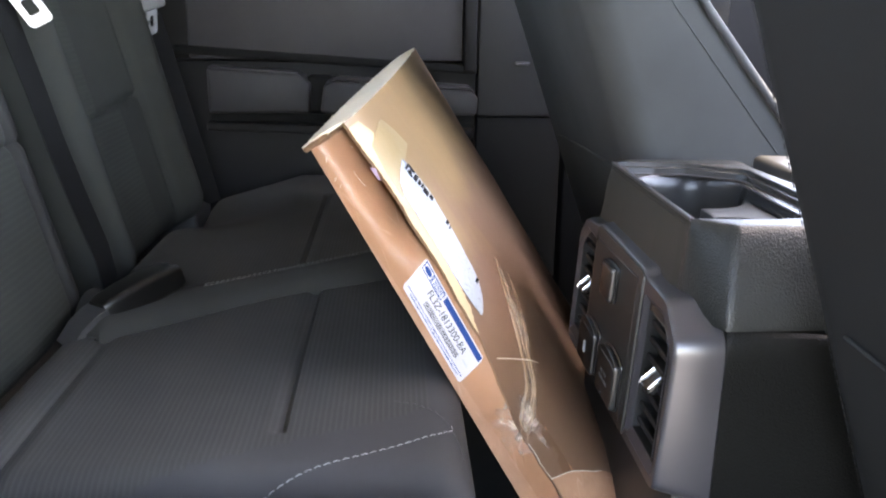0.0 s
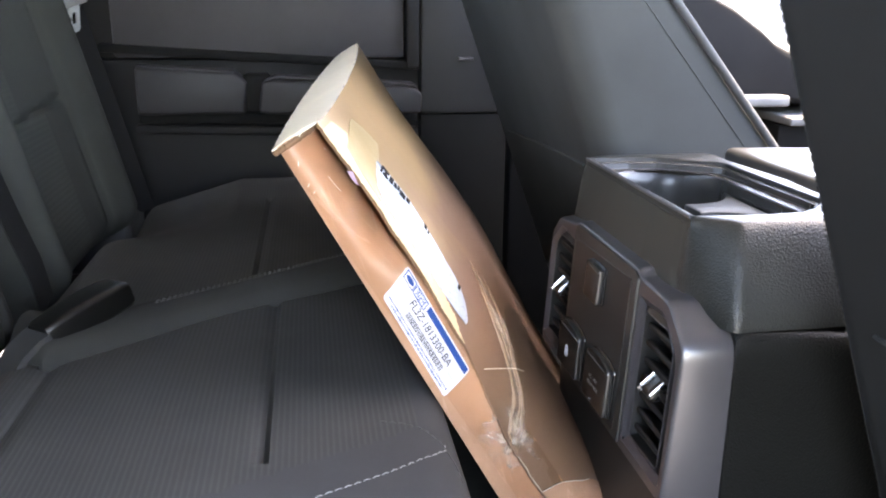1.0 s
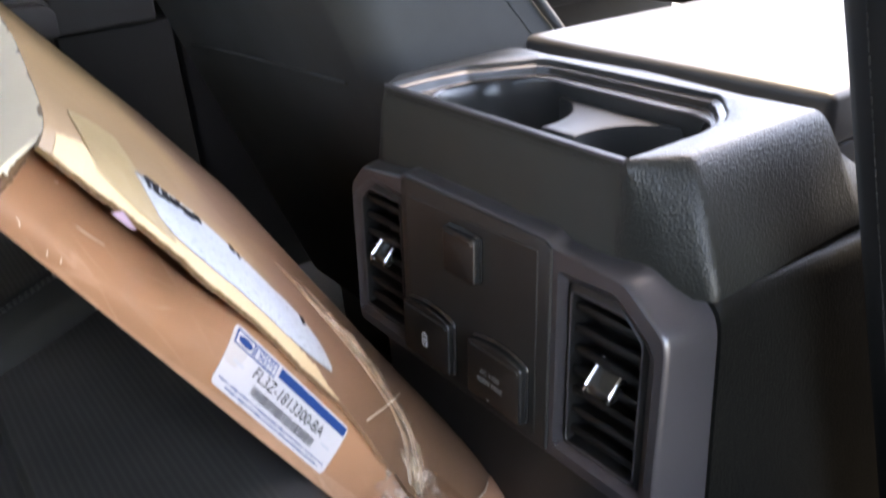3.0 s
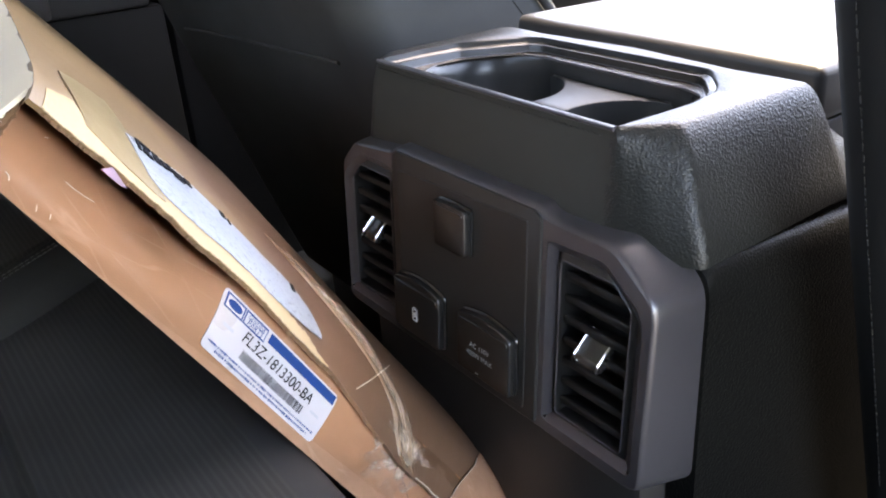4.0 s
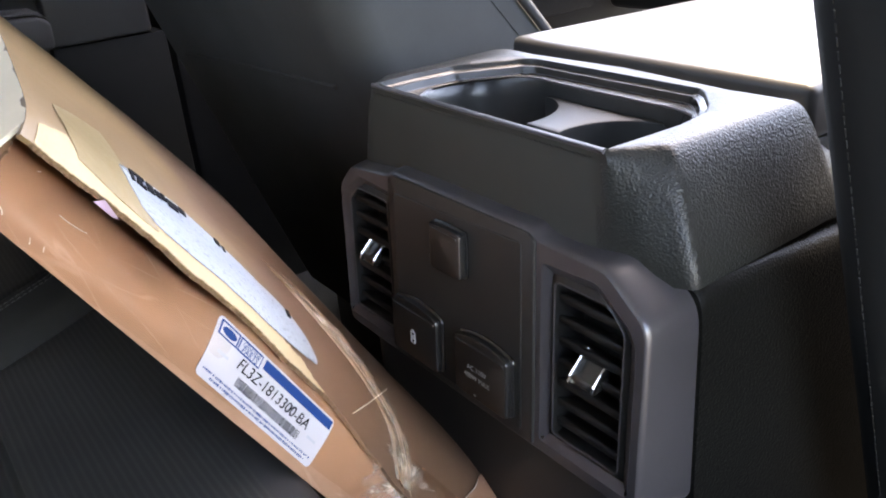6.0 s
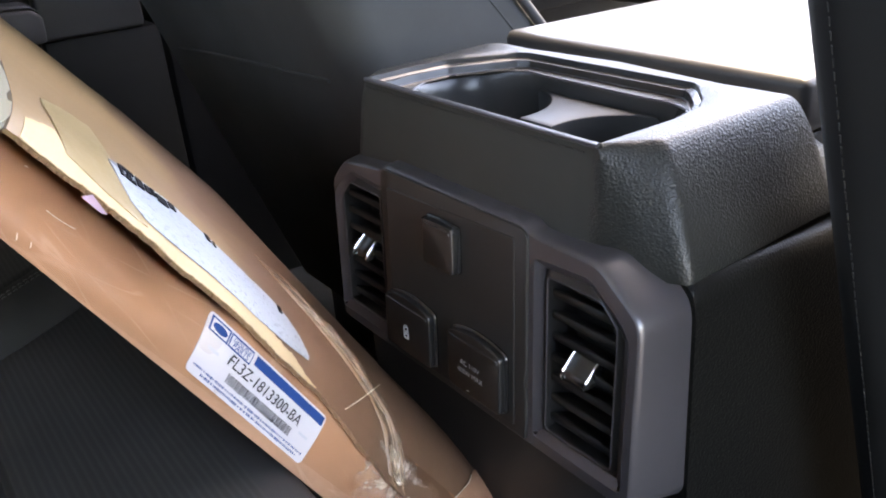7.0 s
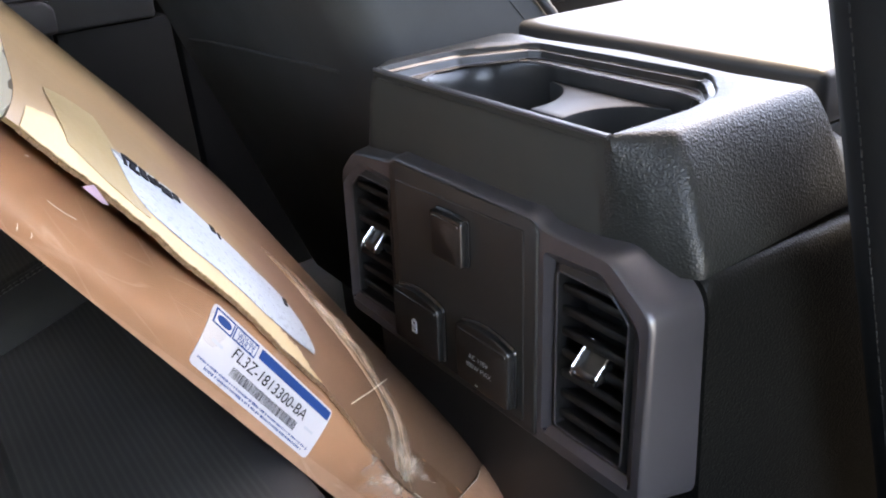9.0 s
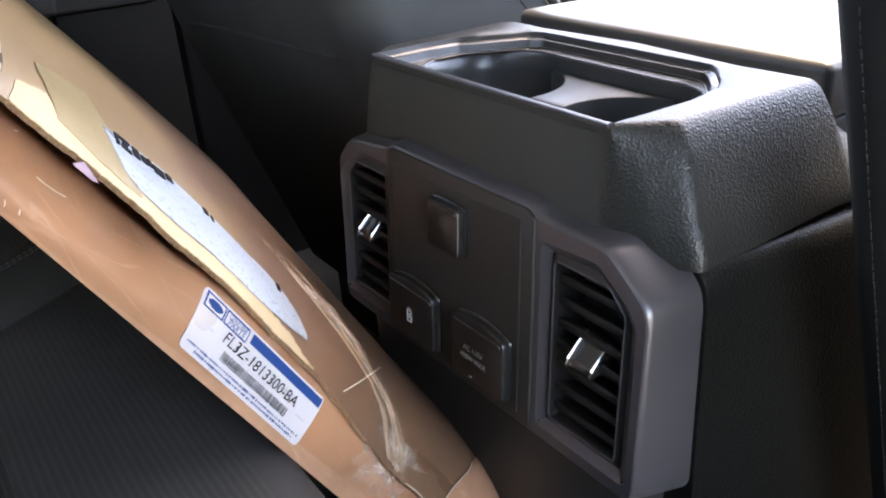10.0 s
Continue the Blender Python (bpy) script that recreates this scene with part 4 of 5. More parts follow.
def pipe_x(z):
    return 0.132 + 0.83 * (0.69 - z) if z < 0.69 else 0.132 - 0.55 * (z - 0.69)


def front_seat(s, label):
    """A front seat seen from behind; s: +1 on the driver's side."""
    seat = thing("front_seat", label, "seat", "front seats")
    rings = []
    for k in range(25):
        z = 0.08 + 0.042 * k
        rear = rear_x(z)
        deep = min(0.34, pipe_x(z) - rear)
        y0, y1 = 0.2035, 0.76 - 0.10 * max(0, z - 0.8)
        inner = 0.0 if z < 0.8 else 0.25 * (z - 0.8)
        ring_ = []
        for cx, cy, a0 in ((1, 1, 0), (0, 1, 90), (0, 0, 180), (1, 0, 270)):
            r = 0.038 if cx == 0 else 0.025
            px = rear + (deep - r if cx else r)
            py = (y1 - r) if cy else (y0 + inner + r)
            for j in range(6):
                a = radians(a0 + 90 * j / 5)
                ring_.append((px + r * math.cos(a), s * (py + r * math.sin(a)), z))
        rings.append(ring_)
    # the passenger seat takes the vinyl darkened for shade
    part("backrest", loft(rings), M_seatback if s > 0 else M_seatshade, seat, "dark grey vinyl backrest")

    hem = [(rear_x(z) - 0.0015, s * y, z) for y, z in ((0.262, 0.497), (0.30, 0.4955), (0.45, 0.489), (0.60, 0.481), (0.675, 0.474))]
    part("hem", tube(hem, 0.0020, 8), M_seatback if s > 0 else M_seatshade, seat)
    pipe = [(pipe_x(z) - 0.006, s * 0.2035, z) for z in span(0.42, 0.98, 28)]
    part("piping", tube(pipe, 0.0050, 10), M_piping, seat, "soft rolled grey edge")
    part("edge_seam", tube([(pipe_x(z) - 0.040, s * 0.2035, z) for z in span(0.46, 0.95, 24)], 0.0008, 6), M_seatback, seat)
    if s < 0:
        line = [(rear_x(z) + 0.0016, s * 0.2285, z) for z in span(0.30, 0.92, 80)]
        part("stitching", dashes(line, 0.0040, 0.0022, 0.0004, 0.0), M_seatshade, seat)
    part("seat_cushion", box(0.16, 0.66, min(s * 0.2, s * 0.7), max(s * 0.2, s * 0.7), 0.24, 0.37, 0.05, 4), M_drvcushion, seat)
    part("pedestal", box(0.22, 0.60, min(s * 0.24, s * 0.66), max(s * 0.24, s * 0.66), 0.0, 0.26, 0.01), M_black, seat)
    return seat


front_seat(1, "dark grey driver's seat with piped edge")
front_seat(-1, "dark grey passenger seat with rounded edge")

# ---------------------------------------------------------------- dashboard
dash = thing("dashboard", "dark dashboard with pale top under the windscreen", "dashboard")
part("top_pad", prism([(1.02, 0.60), (1.04, 0.70), (1.12, 0.725), (1.30, 0.74), (1.30, 0.60)], "y", -0.90, 0.88, 0.015, 3), M_trim, dash)
part("fascia", box(1.05, 1.28, -0.90, 0.88, 0.36, 0.61, 0.02, 3), M_black, dash)
part("trim_strip", box(1.035, 1.06, 0.05, 0.86, 0.575, 0.60, 0.008, 3), M_silver, dash)
part("knee_panel", box(1.03, 1.08, 0.20, 0.62, 0.38, 0.50, 0.02, 3), M_trim, dash)
for k in range(3):
    part("switch", box(1.028, 1.05, 0.68 + 0.05 * k, 0.715 + 0.05 * k, 0.615, 0.64, 0.006, 2), M_silver, dash)
wheel = thing("steering_wheel", "dark steering wheel with silver spoke trim", "steering wheel")
wm = look((0.754, 0.463, 0.682), (0.05, 0.463, 0.986))
bm = bmesh.new()
rings = []
for k in range(48):
    a = 2 * math.pi * k / 48
    c = Vector((math.cos(a), math.sin(a), 0))
    rings.append([tuple(c * (0.152 + 0.017 * math.cos(b)) + Vector((0, 0, 0.015 * math.sin(b)))) for b in (2 * math.pi * j / 10 for j in range(10))])
loft(rings + [rings[0]], caps=False, bm=bm)
bmesh.ops.remove_doubles(bm, verts=bm.verts, dist=1e-6)
bm.transform(wm)
part("rim", bm, M_trim, wheel)
bm = box(-0.075, 0.075, -0.06, 0.06, -0.01, 0.03, 0.02, 3)
bm.transform(wm)
part("hub", bm, M_black, wheel)
for a in (0, 180, 230, 310):
    bm = box(0.05, 0.144, -0.016, 0.016, -0.006, 0.013, 0.005, 2)
    bm.transform(wm @ pose(0, 0, 0, 0, 0, a))
    part("spoke", bm, M_spoke, wheel, "silver spoke")
arc = [(0.134 * math.cos(a), 0.134 * math.sin(a), 0.004) for a in span(radians(235), radians(305), 14)]
bm = tube(arc, 0.008, 8)
bm.transform(wm)
part("rim_insert", bm, M_spoke, wheel, "silver lower rim insert")
bm = tube([wm @ Vector((0, 0, 0.0)), wm @ Vector((0, -0.01, 0.42))], 0.035, 12)
part("column", bm, M_black, wheel)

# ---------------------------------------------------------------- cardboard box
D, NRM = Vector((0.53, 0, -0.848)), Vector((0.848, 0, 0.53))


def skewed(L, y):
    """The top end runs a little askew."""
    return L + 0.022 * (L / 0.624) ** 2 * (y + 0.04) / 0.77 if L < 0 else L


def under_n(y):
    s = y + 0.035
    return 0.0712 + 0.03 * s + 0.08 * s * s


def at_box(L, y, n):
    p = D * skewed(L, y) + NRM * n
    return Vector((p.x, y, p.z))


def side_y(n, L=0.0):
    """The near side bulges a little; towards the top end it caves in under the overhanging face."""
    t = min(1, max(0, (-0.465 - L) / 0.085))
    cave = t * t * (3 - 2 * t) * min(1, max(0, (n - 0.080) / 0.032)) ** 1.6
    return 0.021 * cave - 0.034 - 0.003 * math.sin(math.pi * min(1, max(0, (n - 0.072) / 0.05))) + 0.004 * max(0.0, (n - 0.107) / 0.008)


def face_n(L, y):
    """Height of the wide face above the box's axis: curled at its near edge, swelling in the middle."""
    s = y + 0.040
    n = 0.1115 + 0.005 * (1 - math.exp(-s / 0.012)) + 0.137 * s - 0.066 * s * s
    n += 0.017 * math.exp(-((y - 0.36) / 0.20) ** 2) * math.exp(-((L + 0.38) / 0.17) ** 2)
    high = 0.25 + 0.75 * min(1, max(0, (L + 0.62) / 0.09))
    n += 0.012 * high * (1 - math.exp(-max(s, 0.0) / 0.05)) * math.exp(-(s / 0.40) ** 2)
    low = min(1, max(0, (L + 0.47) / 0.10))
    n += 0.012 * low * (1 - math.exp(-max(s, 0.0) / 0.035)) * math.exp(-max(s, 0.0) / 0.25)
    n += 0.004 * math.exp(-((L + 0.50) / 0.04) ** 2) * math.exp(-max(s, 0.0) / 0.03)
    n += 0.0012 * noise.noise((L * 14, y * 10, 1.0))
    return n


def tear_y(L):
    """Ragged near edge of the wide face."""
    y = -0.0432 + 0.0062 * math.exp(-((L + 0.566) / 0.034) ** 2) + 0.0016 * noise.noise((L * 45, 0, 0)) + 0.0008 * noise.noise((L * 210, 3, 0)) + 0.0006 * noise.noise((L * 620, 3, 0))
    return y


def droop(L):
    """How far the loose edge hangs down over the near side."""
    t = min(1, max(0, (L + 0.43) / 0.13))
    return 0.0165 * t * t * (3 - 2 * t)


TOPL, LOWL = -0.624, 0.035

carton = thing("cardboard_box", "torn flat brown cardboard box leaning on the seat edge", "cardboard box")
us = span(TOPL - 0.004, LOWL, 330)


def low_n(L):
    """Lower edge of the near side."""
    return 0.0715 - 0.044 * (L + 0.54)


def near_side(L, k):
    n = low_n(L) + (0.114 - low_n(L)) * k
    return at_box(L, side_y(n, L) + 0.0012 * noise.noise((L * 12, n * 30, 5)), n)


part("near_side", sheet(near_side, us, span(0, 1, 10), 0.004), M_kraft, carton, "brown side with label and tape")
ys = [0.0, 0.004, 0.009, 0.015, 0.022, 0.03, 0.04, 0.052, 0.067, 0.085, 0.11, 0.14, 0.18, 0.23, 0.29, 0.36, 0.44, 0.53, 0.63, 0.733 + 0.041]


def wide(L, s):
    y = tear_y(L) * max(0, 1 - s / 0.06) + (-0.041) * min(1, s / 0.06) + s
    return at_box(L, y - 0.002 * droop(L) / 0.016 * math.exp(-s / 0.01), face_n(L, y) - droop(L) * math.exp(-s / 0.012))


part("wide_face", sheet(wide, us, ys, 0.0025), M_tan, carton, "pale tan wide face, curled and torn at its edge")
part("under_face", sheet(lambda L, y: at_box(L, y, under_n(y) + (low_n(L) - 0.0712) * max(0.0, 1 - (y + 0.03) / 0.3)), us, span(-0.033, 0.733, 16), -0.004), M_kraft, carton)
part("far_side", sheet(lambda L, k: at_box(L, 0.731, 0.1413 + k * (0.176 - 0.1413)), us, span(0, 1, 3), 0.004), M_kraft, carton)


def end_flap(y, k):
    lo, hi = under_n(y) - 0.001, face_n(TOPL, y) - 0.0006
    ragged = 0.004 * noise.noise((y * 60, k * 9, 2))
    return at_box(TOPL - 0.002 - 0.0015 * math.sin(math.pi * k) + ragged * 0.3, y, lo + (hi - lo) * k)


part("end_flap", sheet(end_flap, span(-0.033, 0.733, 60), span(0, 1, 8), 0.002), M_endflap, carton, "off-white torn end flap")
part("foot_flap", sheet(lambda y, k: at_box(LOWL + 0.001, y, under_n(y) * (1 - k) + k * (face_n(LOWL, y) - 0.002)), span(-0.030, 0.733, 12), span(0, 1, 3), 0.004), M_kraft, carton)


def steps(points):
    """A line through points, as a function."""
    def at(v):
        for (a, p), (b, q) in zip(points, points[1:]):
            if v <= b:
                return p + (q - p) * max(0.0, (v - a) / (b - a))
        return points[-1][1]
    return at


def at_wide(L, q):
    """The wide face at a distance q from the box's straight edge line."""
    T = tear_y(L)
    return wide(L, max(0.0, (q - 0.041 - T) / (1 - (T + 0.041) / 0.06)) if q < 0.06 else q)


# a cream ply lies bare between the torn near edge and the papers
PLY_HI = steps([(-0.622, 0.016), (-0.606, 0.030), (-0.600, 0.017), (-0.575, 0.014), (-0.551, 0.014), (-0.50, 0.0105), (-0.47, 0.0085), (-0.44, 0.0045), (-0.42, -0.001)])


def ply(L, k):
    ragged_ = 0.0018 * noise.noise((L * 60, 7, 0)) + 0.0014 * noise.noise((L * 300, 2, 0))
    hi = PLY_HI(L) + ragged_
    lo = tear_y(L) + 0.041 + 0.0002
    jag = 0.0006 * noise.noise((L * 260, 5, 0)) + 0.0005 * noise.noise((L * 700, 6, 0))
    return at_wide(L, lo + max(0.0006, hi - lo) * k) + NRM * 0.0004 + Vector((0, -0.0006 + jag, 0)) * (1 - k)


part("torn_ply", sheet(ply, span(TOPL + 0.002, -0.418, 480), span(0, 1, 6), 0.0003), M_torn, carton, "cream torn paper ply")


def patch(name, l0, l1, s0, s1, mat, lift, label=""):
    fn = lambda L, s: at_wide(L, s) + (NRM + Vector((0, -0.4, 0))).normalized() * lift
    return part(name, sheet(fn, span(l0, l1, 30), span(s0, s1, 8), 0.0006), mat, carton, label)


def creased(a, b, k):
    """Sharp folds, as in crumpled film."""
    return abs(noise.noise((a, b, k))) + 0.5 * abs(noise.noise((a * 2.3, b * 2.1, k + 9)))


def strip(name, l0, l1, lo, hi, mat, lift, label=""):
    """A paper strip on the wide face between two edges lo(L), hi(L)."""
    fn = lambda L, k: at_wide(L, lo(L) * (1 - k) + hi(L) * k) + (NRM + Vector((0, -0.4, 0))).normalized() * (lift + 0.0004 * creased(L * 50, k * 2, 6))
    return part(name, sheet(fn, span(l0, l1, 72), span(0, 1, 8), 0.0005), mat, carton, label)


FOLD_LO = steps([(-0.609, 0.060), (-0.605, 0.033), (-0.600, 0.013), (-0.575, 0.0095), (-0.551, 0.0085)])
FOLD_HI = steps([(-0.609, 0.075), (-0.595, 0.090), (-0.5755, 0.100), (-0.570, 0.062), (-0.564, 0.024), (-0.551, 0.0095)])
SLIP_LO = steps([(-0.572, 0.048), (-0.568, 0.032), (-0.562, 0.019), (-0.553, 0.013), (-0.528, 0.0090), (-0.500, 0.0062), (-0.473, 0.006), (-0.447, 0.0075), (-0.427, 0.009)])
SLIP_HI = steps([(-0.572, 0.053), (-0.557, 0.060), (-0.535, 0.062), (-0.510, 0.057), (-0.480, 0.050), (-0.460, 0.044), (-0.447, 0.037), (-0.437, 0.026), (-0.427, 0.012)])
strip("folded_paper", -0.609, -0.551, FOLD_LO, FOLD_HI, M_fold, 0.0008, "olive tan paper fold")
slip = strip("packing_slip", -0.572, -0.427, SLIP_LO, SLIP_HI, M_slip, 0.0012, "white packing slip with smudged print")
for l0, l1, s0, s1 in ((-0.5660, -0.5640, 0.042, 0.056), (-0.5640, -0.5560, 0.0535, 0.0575), (-0.5625, -0.5560, 0.0425, 0.0465), (-0.5610, -0.5580, 0.0475, 0.0520), (-0.5545, -0.5500, 0.0450, 0.0570), (-0.5485, -0.5450, 0.0470, 0.0560), (-0.5440, -0.5415, 0.0490, 0.0580), (-0.5405, -0.5335, 0.0465, 0.0560), (-0.5320, -0.5275, 0.0500, 0.0575), (-0.5050, -0.5015, 0.0480, 0.0550), (-0.4995, -0.4980, 0.0460, 0.0520), (-0.4500, -0.4472, 0.0300, 0.0365)):
    patch("print_block", l0, l1, s0, s1, M_ink, 0.0020).parent = slip
part("paper_scrap", sheet(lambda a, b: at_box(-0.587 + 0.011 * a + 0.003 * b, -0.0425 - 0.003 * a * (1 - a), 0.1085 + 0.0038 * b * (1 - 0.7 * a)), span(0, 1, 5), span(0, 1, 3), 0.0005), M_pink, carton, "pale pink paper scrap")

# parts label on the near side
LAB = (-0.4965, -0.3935, 0.0762, 0.1068)
def label_place(L, n, lift):
    """The label sits a little askew on the side."""
    m = n - 0.052 * (L + 0.4965)
    return at_box(L + 0.32 * (LAB[3] - n), side_y(m, L) - lift, m)


def label_face(L, k):
    e = max(0.0, 1 - min(L - LAB[0], LAB[1] - L) / 0.003)
    r = 0.003 * (1 - math.sqrt(max(0.0, 1 - e * e)))
    n = LAB[2] + r + (LAB[3] - LAB[2] - 2 * r) * k
    return label_place(L, n, 0.0012)


LS = [LAB[0] + 0.003 * k / 6 for k in range(6)] + span(LAB[0] + 0.003, LAB[1] - 0.003, 16) + [LAB[1] - 0.003 * (5 - k) / 6 for k in range(6)]
label_ob = part("parts_label", sheet(label_face, LS, span(0, 1, 8), 0.0004), M_label, carton, "white parts label with blue bar and barcode")


def on_label(a, b, lift=0.0):
    """A place on the label: a along it, b up it, both in 0 to 1."""
    n = LAB[2] + (LAB[3] - LAB[2]) * b
    return label_place(LAB[0] + (LAB[1] - LAB[0]) * a, n, 0.0013 + lift)


def label_bar(name, a0, a1, b0, b1, mat, lift=0.0002):
    bm = sheet(lambda a, b: on_label(a, b, lift), span(a0, a1, 6), span(b0, b1, 2))
    return part(name, bm, mat, label_ob)


label_bar("blue_bar", 0.36, 0.985, 0.80, 0.965, M_blue)
label_bar("logo_box", 0.02, 0.155, 0.74, 0.965, M_blue)
label_bar("logo_field", 0.03, 0.145, 0.765, 0.94, M_label, 0.0004)
bm = bmesh.new()
bm.faces.new([bm.verts.new(on_label(0.0875 + 0.05 * math.cos(a), 0.853 + 0.065 * math.sin(a), 0.0006)) for a in span(0, 2 * math.pi * 19 / 20, 19)])
part("logo_oval", bm, M_blue, label_ob)
label_bar("words_box", 0.16, 0.335, 0.74, 0.965, M_blue)
label_bar("words_field", 0.167, 0.328, 0.765, 0.94, M_label, 0.0004)
for text, size, a, b, mat in (("GENUINE", 0.0034, 0.247, 0.895, M_blue), ("PARTS", 0.0046, 0.247, 0.81, M_blue), ("FL3Z-1813300-BA", 0.0086, 0.515, 0.595, M_ink)):
    lettering("label_text", text, size, facing(on_label(a, b, 0.0007), D - 0.052 * NRM, NRM - 0.1 * D), mat, label_ob)
rnd = random.Random(4)
a = 0.25
bm = bmesh.new()
while a < 0.80:
    w = rnd.choice((0.0035, 0.005, 0.008))
    sheet(lambda u, v: on_label(u, v, 0.0002), [a, a + w], [0.255, 0.42], bm=bm)
    a += w + rnd.choice((0.0035, 0.005, 0.007))
part("barcode", bm, M_ink, label_ob)
for b in (0.165, 0.085):
    bm = bmesh.new()
    a = 0.03 if b > 0.12 else 0.10
    while a < (0.96 if b > 0.12 else 0.93):
        w = rnd.uniform(0.004, 0.012)
        h = rnd.choice((0.016, 0.02, 0.026))
        sheet(lambda u, v: on_label(u, v, 0.0002), [a, a + w], [b - h, b + h * 0.8], bm=bm)
        a += w + rnd.choice((0.004, 0.004, 0.004, 0.011))
    part("fine_print", bm, M_blue, label_ob)
for a0, a1, b0 in ((0.06, 0.14, 0.50), (0.86, 0.94, 0.42)):
    label_bar("faint_print", a0, a1, b0, b0 + 0.05, M_faint)


# clear tape round the lower part
def tape(name, fn, us, vs):
    return part(name, sheet(fn, us, vs), M_tape, carton, "wrinkled clear packing tape")


tape("tape", lambda L, n: at_box(L, side_y(n, L) - 0.0006 - 0.0008 * creased(L * 45, n * 60, 8), n), span(-0.44, 0.0, 150), span(0.073, 0.114, 24))
tape("tape", lambda L, n: at_box(L, side_y(n, L) - 0.0006 - 0.0009 * creased(L * 40, n * 50, 4), n), span(-0.622, -0.45, 90), span(0.073, 0.112, 20))


# crumpled film gathered into a knot where the tape ends meet
def knot(a, k):
    """A fan of film round the knot: a is the angle, k runs outwards."""
    reach = 0.012 + 0.026 * abs(noise.noise((math.cos(a) * 1.7, math.sin(a) * 1.7, 3.0))) + 0.008 * math.cos(a) ** 2
    pleat = 0.0030 * abs(noise.noise((a * 4.2, k * 1.2, 2.0))) + 0.0016 * abs(noise.noise((a * 11.0, k * 2.0, 5.0)))
    n = min(0.1125, max(0.0745, 0.0945 + reach * k * math.sin(a)))
    L = -0.318 + 1.25 * reach * k * math.cos(a)
    return at_box(L, side_y(n, L) - 0.0010 - pleat * (0.35 + 0.65 * math.sin(math.pi * min(1, k * 0.9))) - 0.0022 * (1 - k) ** 2, n)


part("tape_knot", sheet(knot, span(0, 2 * math.pi, 150), [0.02, 0.1, 0.2, 0.32, 0.45, 0.58, 0.7, 0.82, 0.92, 1.0]), M_film, carton, "crumpled clear tape knot", angle=12)


# glossy ropes of folded tape run up the wide face from the knot
def rope(points, r, flat):
    fine = []
    for (l0, s0), (l1, s1) in zip(points, points[1:]):
        for k in range(10):
            u = k / 10
            L, q = l0 + (l1 - l0) * u, s0 + (s1 - s0) * u
            fine.append(wide(L, q) + NRM * (r * flat * 0.5 + 0.0006 * noise.noise((L * 90, q * 70, 1))) + Vector((0, 0.0008 * noise.noise((L * 60, q * 50, 7)), 0)))
    bm = tube(fine, r, 10, flat=flat)
    bm.verts.ensure_lookup_table()
    for i, p in enumerate(fine):
        k = min(1.0, 0.1 + i / 22, 0.25 + (len(fine) - i) / 16)
        for v in bm.verts[i * 10:i * 10 + 10]:
            v.co = p + (v.co - p) * k
    return bm


ROPE_A = [(-0.428, 0.130), (-0.418, 0.100), (-0.408, 0.078), (-0.397, 0.056), (-0.381, 0.036), (-0.364, 0.024), (-0.349, 0.016), (-0.338, 0.007), (-0.326, 0.002), (-0.316, 0.0)]
ROPE_B = [(-0.405, 0.135), (-0.390, 0.100), (-0.3775, 0.071), (-0.367, 0.040), (-0.345, 0.025), (-0.328, 0.012), (-0.314, 0.003), (-0.306, 0.0)]
part("tape_rope", rope(ROPE_A, 0.0019, 0.45), M_browntape, carton, "glossy rope of folded brown tape")
part("tape_rope", rope([(l + 0.008, q + 0.003) for l, q in ROPE_A], 0.0009, 0.6), M_browntape, carton)
part("tape_rope", rope(ROPE_B, 0.0016, 0.45), M_browntape, carton, "glossy rope of folded brown tape")
ropes = [steps([(i / (len(p) - 1), v) for i, v in enumerate(v)]) for p in (ROPE_A, ROPE_B) for v in zip(*p)]
part("tape", sheet(lambda u, v: wide(ropes[0](u) * (1 - v) + ropes[2](u) * v, ropes[1](u) * (1 - v) + ropes[3](u) * v) + NRM * (0.001 + 0.0045 * creased(u * 3.5, v * 4.5, 2) * min(1, 3 * u)), span(0.02, 0.98, 90), span(-0.25, 1.1, 40)), M_drape, carton, "loose folds of clear film", angle=15)


# a lower flap overlaps the wide face, with a torn tape edge along it
def flap_edge(s):
    return -0.262 + 1.2 * s + 0.002 * noise.noise((s * 60, 4, 1))


def flap(s, k):
    L = flap_edge(min(s, 0.2)) * (1 - k) + (LOWL - 0.004) * k
    return wide(L, s) + (NRM + Vector((0, -0.3, 0))).normalized() * (0.0004 + 0.0009 * max(0.0, 1 - s / 0.05))


part("lower_flap", sheet(flap, span(0.0, 0.06, 24), span(0, 1, 20), 0.0005), M_kraft, carton, "brown lower flap")
edge = [wide(L, 0.0) + NRM * 0.001 + Vector((0, -0.0012, 0)) for L in span(-0.305, -0.262, 8)] + [flap(s, 0) + NRM * 0.0006 for s in span(0.0, 0.035, 10)]
part("tape_edge", tube(edge, 0.0004, 5), M_tear, carton, "pale torn tape edge")
part("loose_fibre", tube([wide(-0.388, 0.004) + NRM * 0.002, wide(-0.376, 0.012) + NRM * 0.005, wide(-0.362, 0.024) + NRM * 0.006, wide(-0.350, 0.035) + NRM * 0.004], 0.0004, 5), M_tear, carton, "pale loose tape fibre")


# cut fluting shows in the torn edge; its dark brown includes the gap's shade
def flute(L, k):
    p = wide(L, 0.0003)
    wave = 0.00045 * math.sin(L * 2 * math.pi / 0.0031)
    return p + Vector((0, 0.0002 + wave * 0.5, 0)) - NRM * (0.0006 + 0.0015 * k + wave * 0.5)


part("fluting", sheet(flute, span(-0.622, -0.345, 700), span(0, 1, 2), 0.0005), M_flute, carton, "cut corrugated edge")


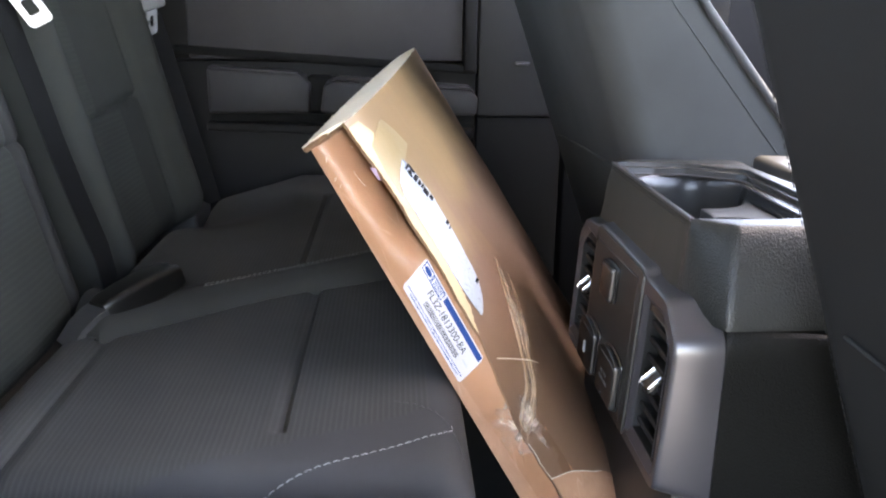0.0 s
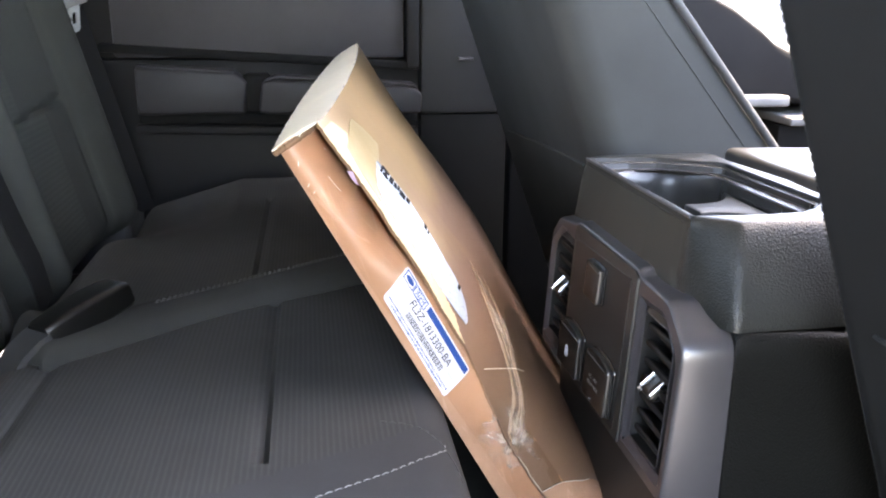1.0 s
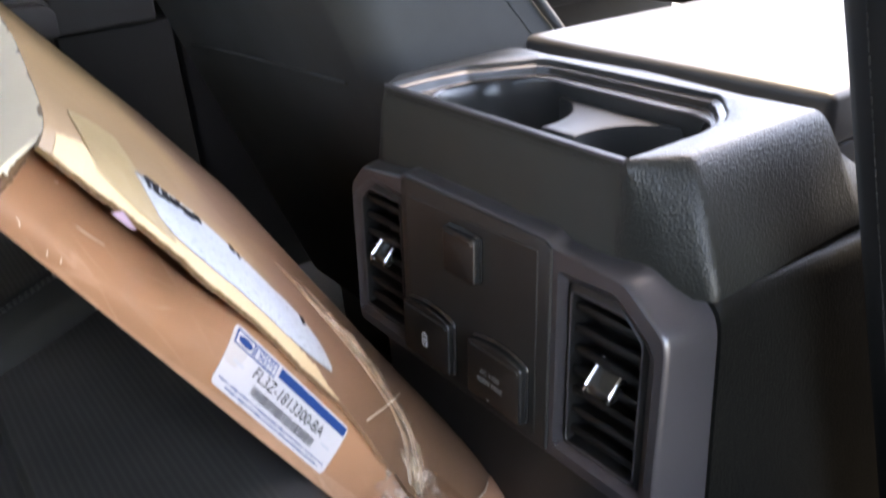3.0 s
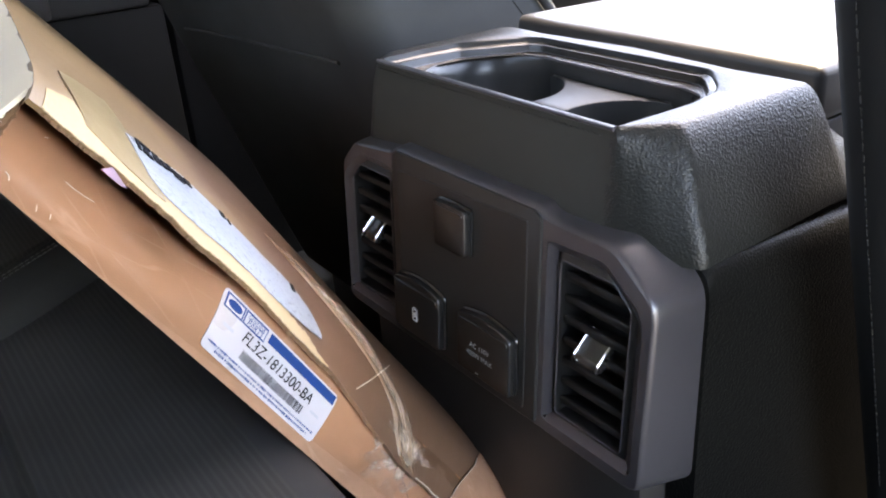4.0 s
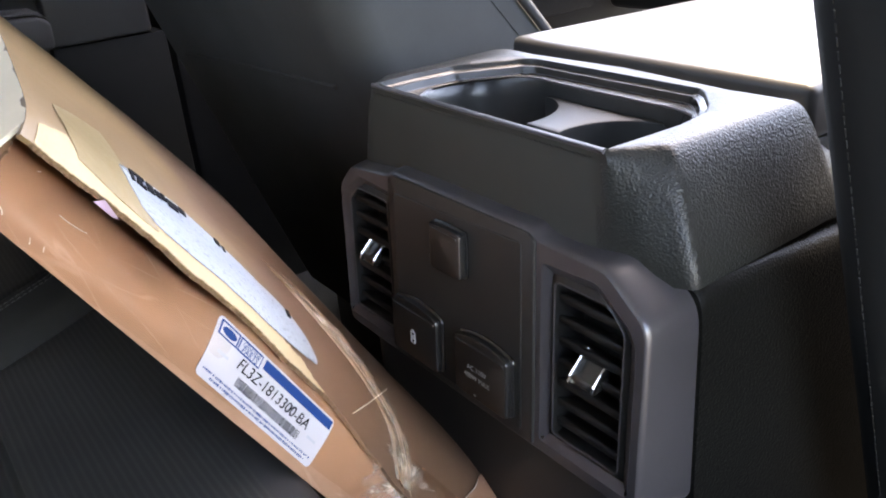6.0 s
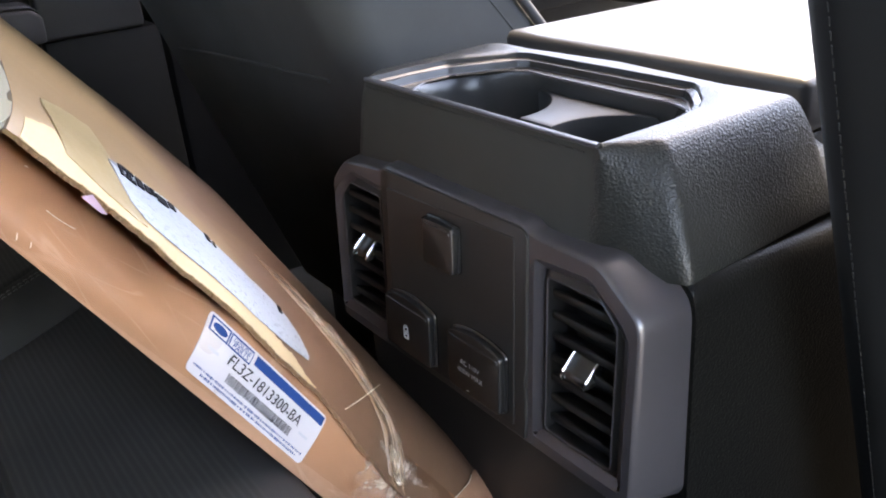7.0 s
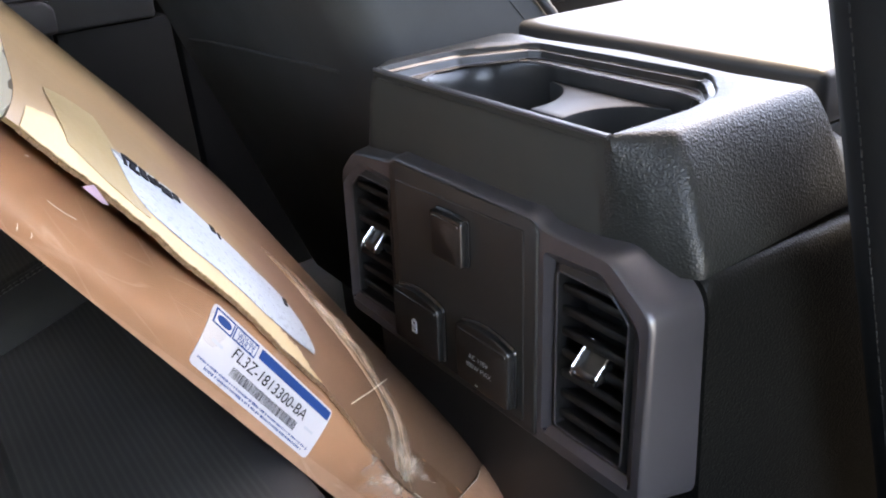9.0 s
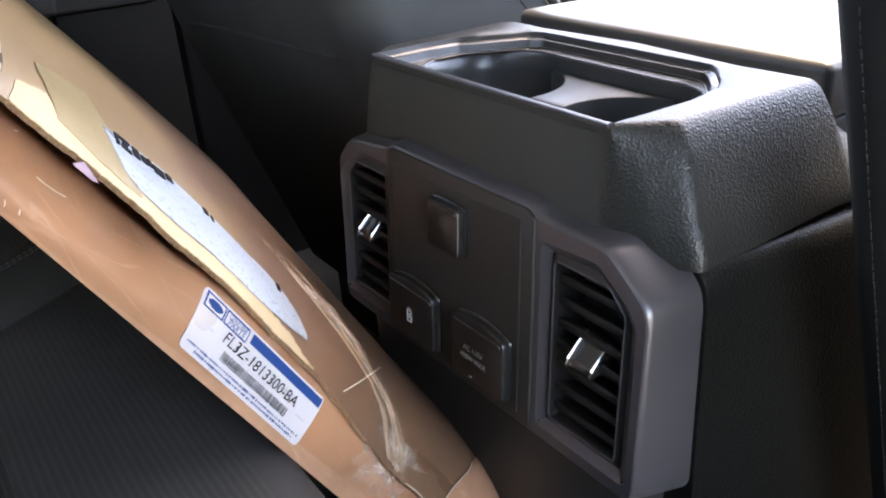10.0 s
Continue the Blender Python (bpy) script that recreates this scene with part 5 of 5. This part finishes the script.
# white fluff hangs from the end flap over the top of the near side
def fluff(u, k):
    n = 0.0765 + (0.1165 - 0.0765) * u
    long_ = 0.0012 + 0.0026 * abs(noise.noise((u * 6, 1.0, 0))) + 0.0012 * noise.noise((u * 22, 2.0, 0)) + 0.0007 * noise.noise((u * 70, 4.0, 0))
    y = side_y(n, TOPL) - 0.0018 - 0.0015 * math.sin(math.pi * k) - 0.0012 * noise.noise((u * 25, k * 2, 6))
    return at_box(TOPL - 0.0035 + max(0.0015, long_) * k, y, n)


part("torn_fringe", sheet(fluff, span(0.42, 1, 80), span(0, 1, 5), 0.0004), M_endflap, carton, "white torn paper fringe")


# the bent cardboard rim under the fringe, the shadow there put into its brown
rim_path = [at_box(TOPL - 0.0012 + 0.0016 * noise.noise((k * 0.7, 2, 0)), side_y(0.0705 + 0.0012 * k, TOPL) - 0.0020 + 0.0010 * noise.noise((k * 0.5, 5, 0)), 0.0705 + 0.0012 * k) for k in range(34)]
part("bent_rim", tube(rim_path, 0.0022, 8), M_flute, carton, "bent cardboard rim, its brown darkened for shade")


# folds in the clear tape: thin raised ridges of film
def ridges(name, rows, r, label, mat):
    bm = bmesh.new()
    for (l0, n0), (l1, n1), bow in rows:
        pts = []
        for k in range(9):
            u = k / 8
            L, n = l0 + (l1 - l0) * u, n0 + (n1 - n0) * u + bow * math.sin(math.pi * u)
            pts.append(at_box(L, side_y(n, L) - 0.0016 - 0.0003 * math.sin(math.pi * u), n))
        tube(pts, r, 5, bm=bm, flat=0.6)
    return part(name, bm, mat, carton, label)


rnd = random.Random(11)
rows = []
for k in range(22):
    a = rnd.uniform(0, 2 * math.pi)
    d0, d1 = rnd.uniform(0.002, 0.010), rnd.uniform(0.014, 0.034)
    p, q = [(-0.318 + 1.2 * d * math.cos(a), min(0.1125, max(0.0745, 0.0945 + 0.8 * d * math.sin(a)))) for d in (d0, d1)]
    rows.append((p, q, rnd.uniform(-0.002, 0.002)))
ridges("tape_folds", rows, 0.00032, "fine folds round the tape knot", M_crease)
# short strokes in a pale colour: scrapes and painted glints on the tape
rows = [((-0.590, 0.0945), (-0.575, 0.0958), -0.0004), ((-0.5935, 0.0800), (-0.5915, 0.0775), 0.0), ((-0.5865, 0.0805), (-0.5850, 0.0785), 0.0), ((-0.612, 0.0825), (-0.6085, 0.0805), 0.0005), ((-0.608, 0.103), (-0.6065, 0.1035), 0.0)]
ridges("tape_folds", rows, 0.00030, "small pale strokes for scrapes and glints on clear tape", M_tear)
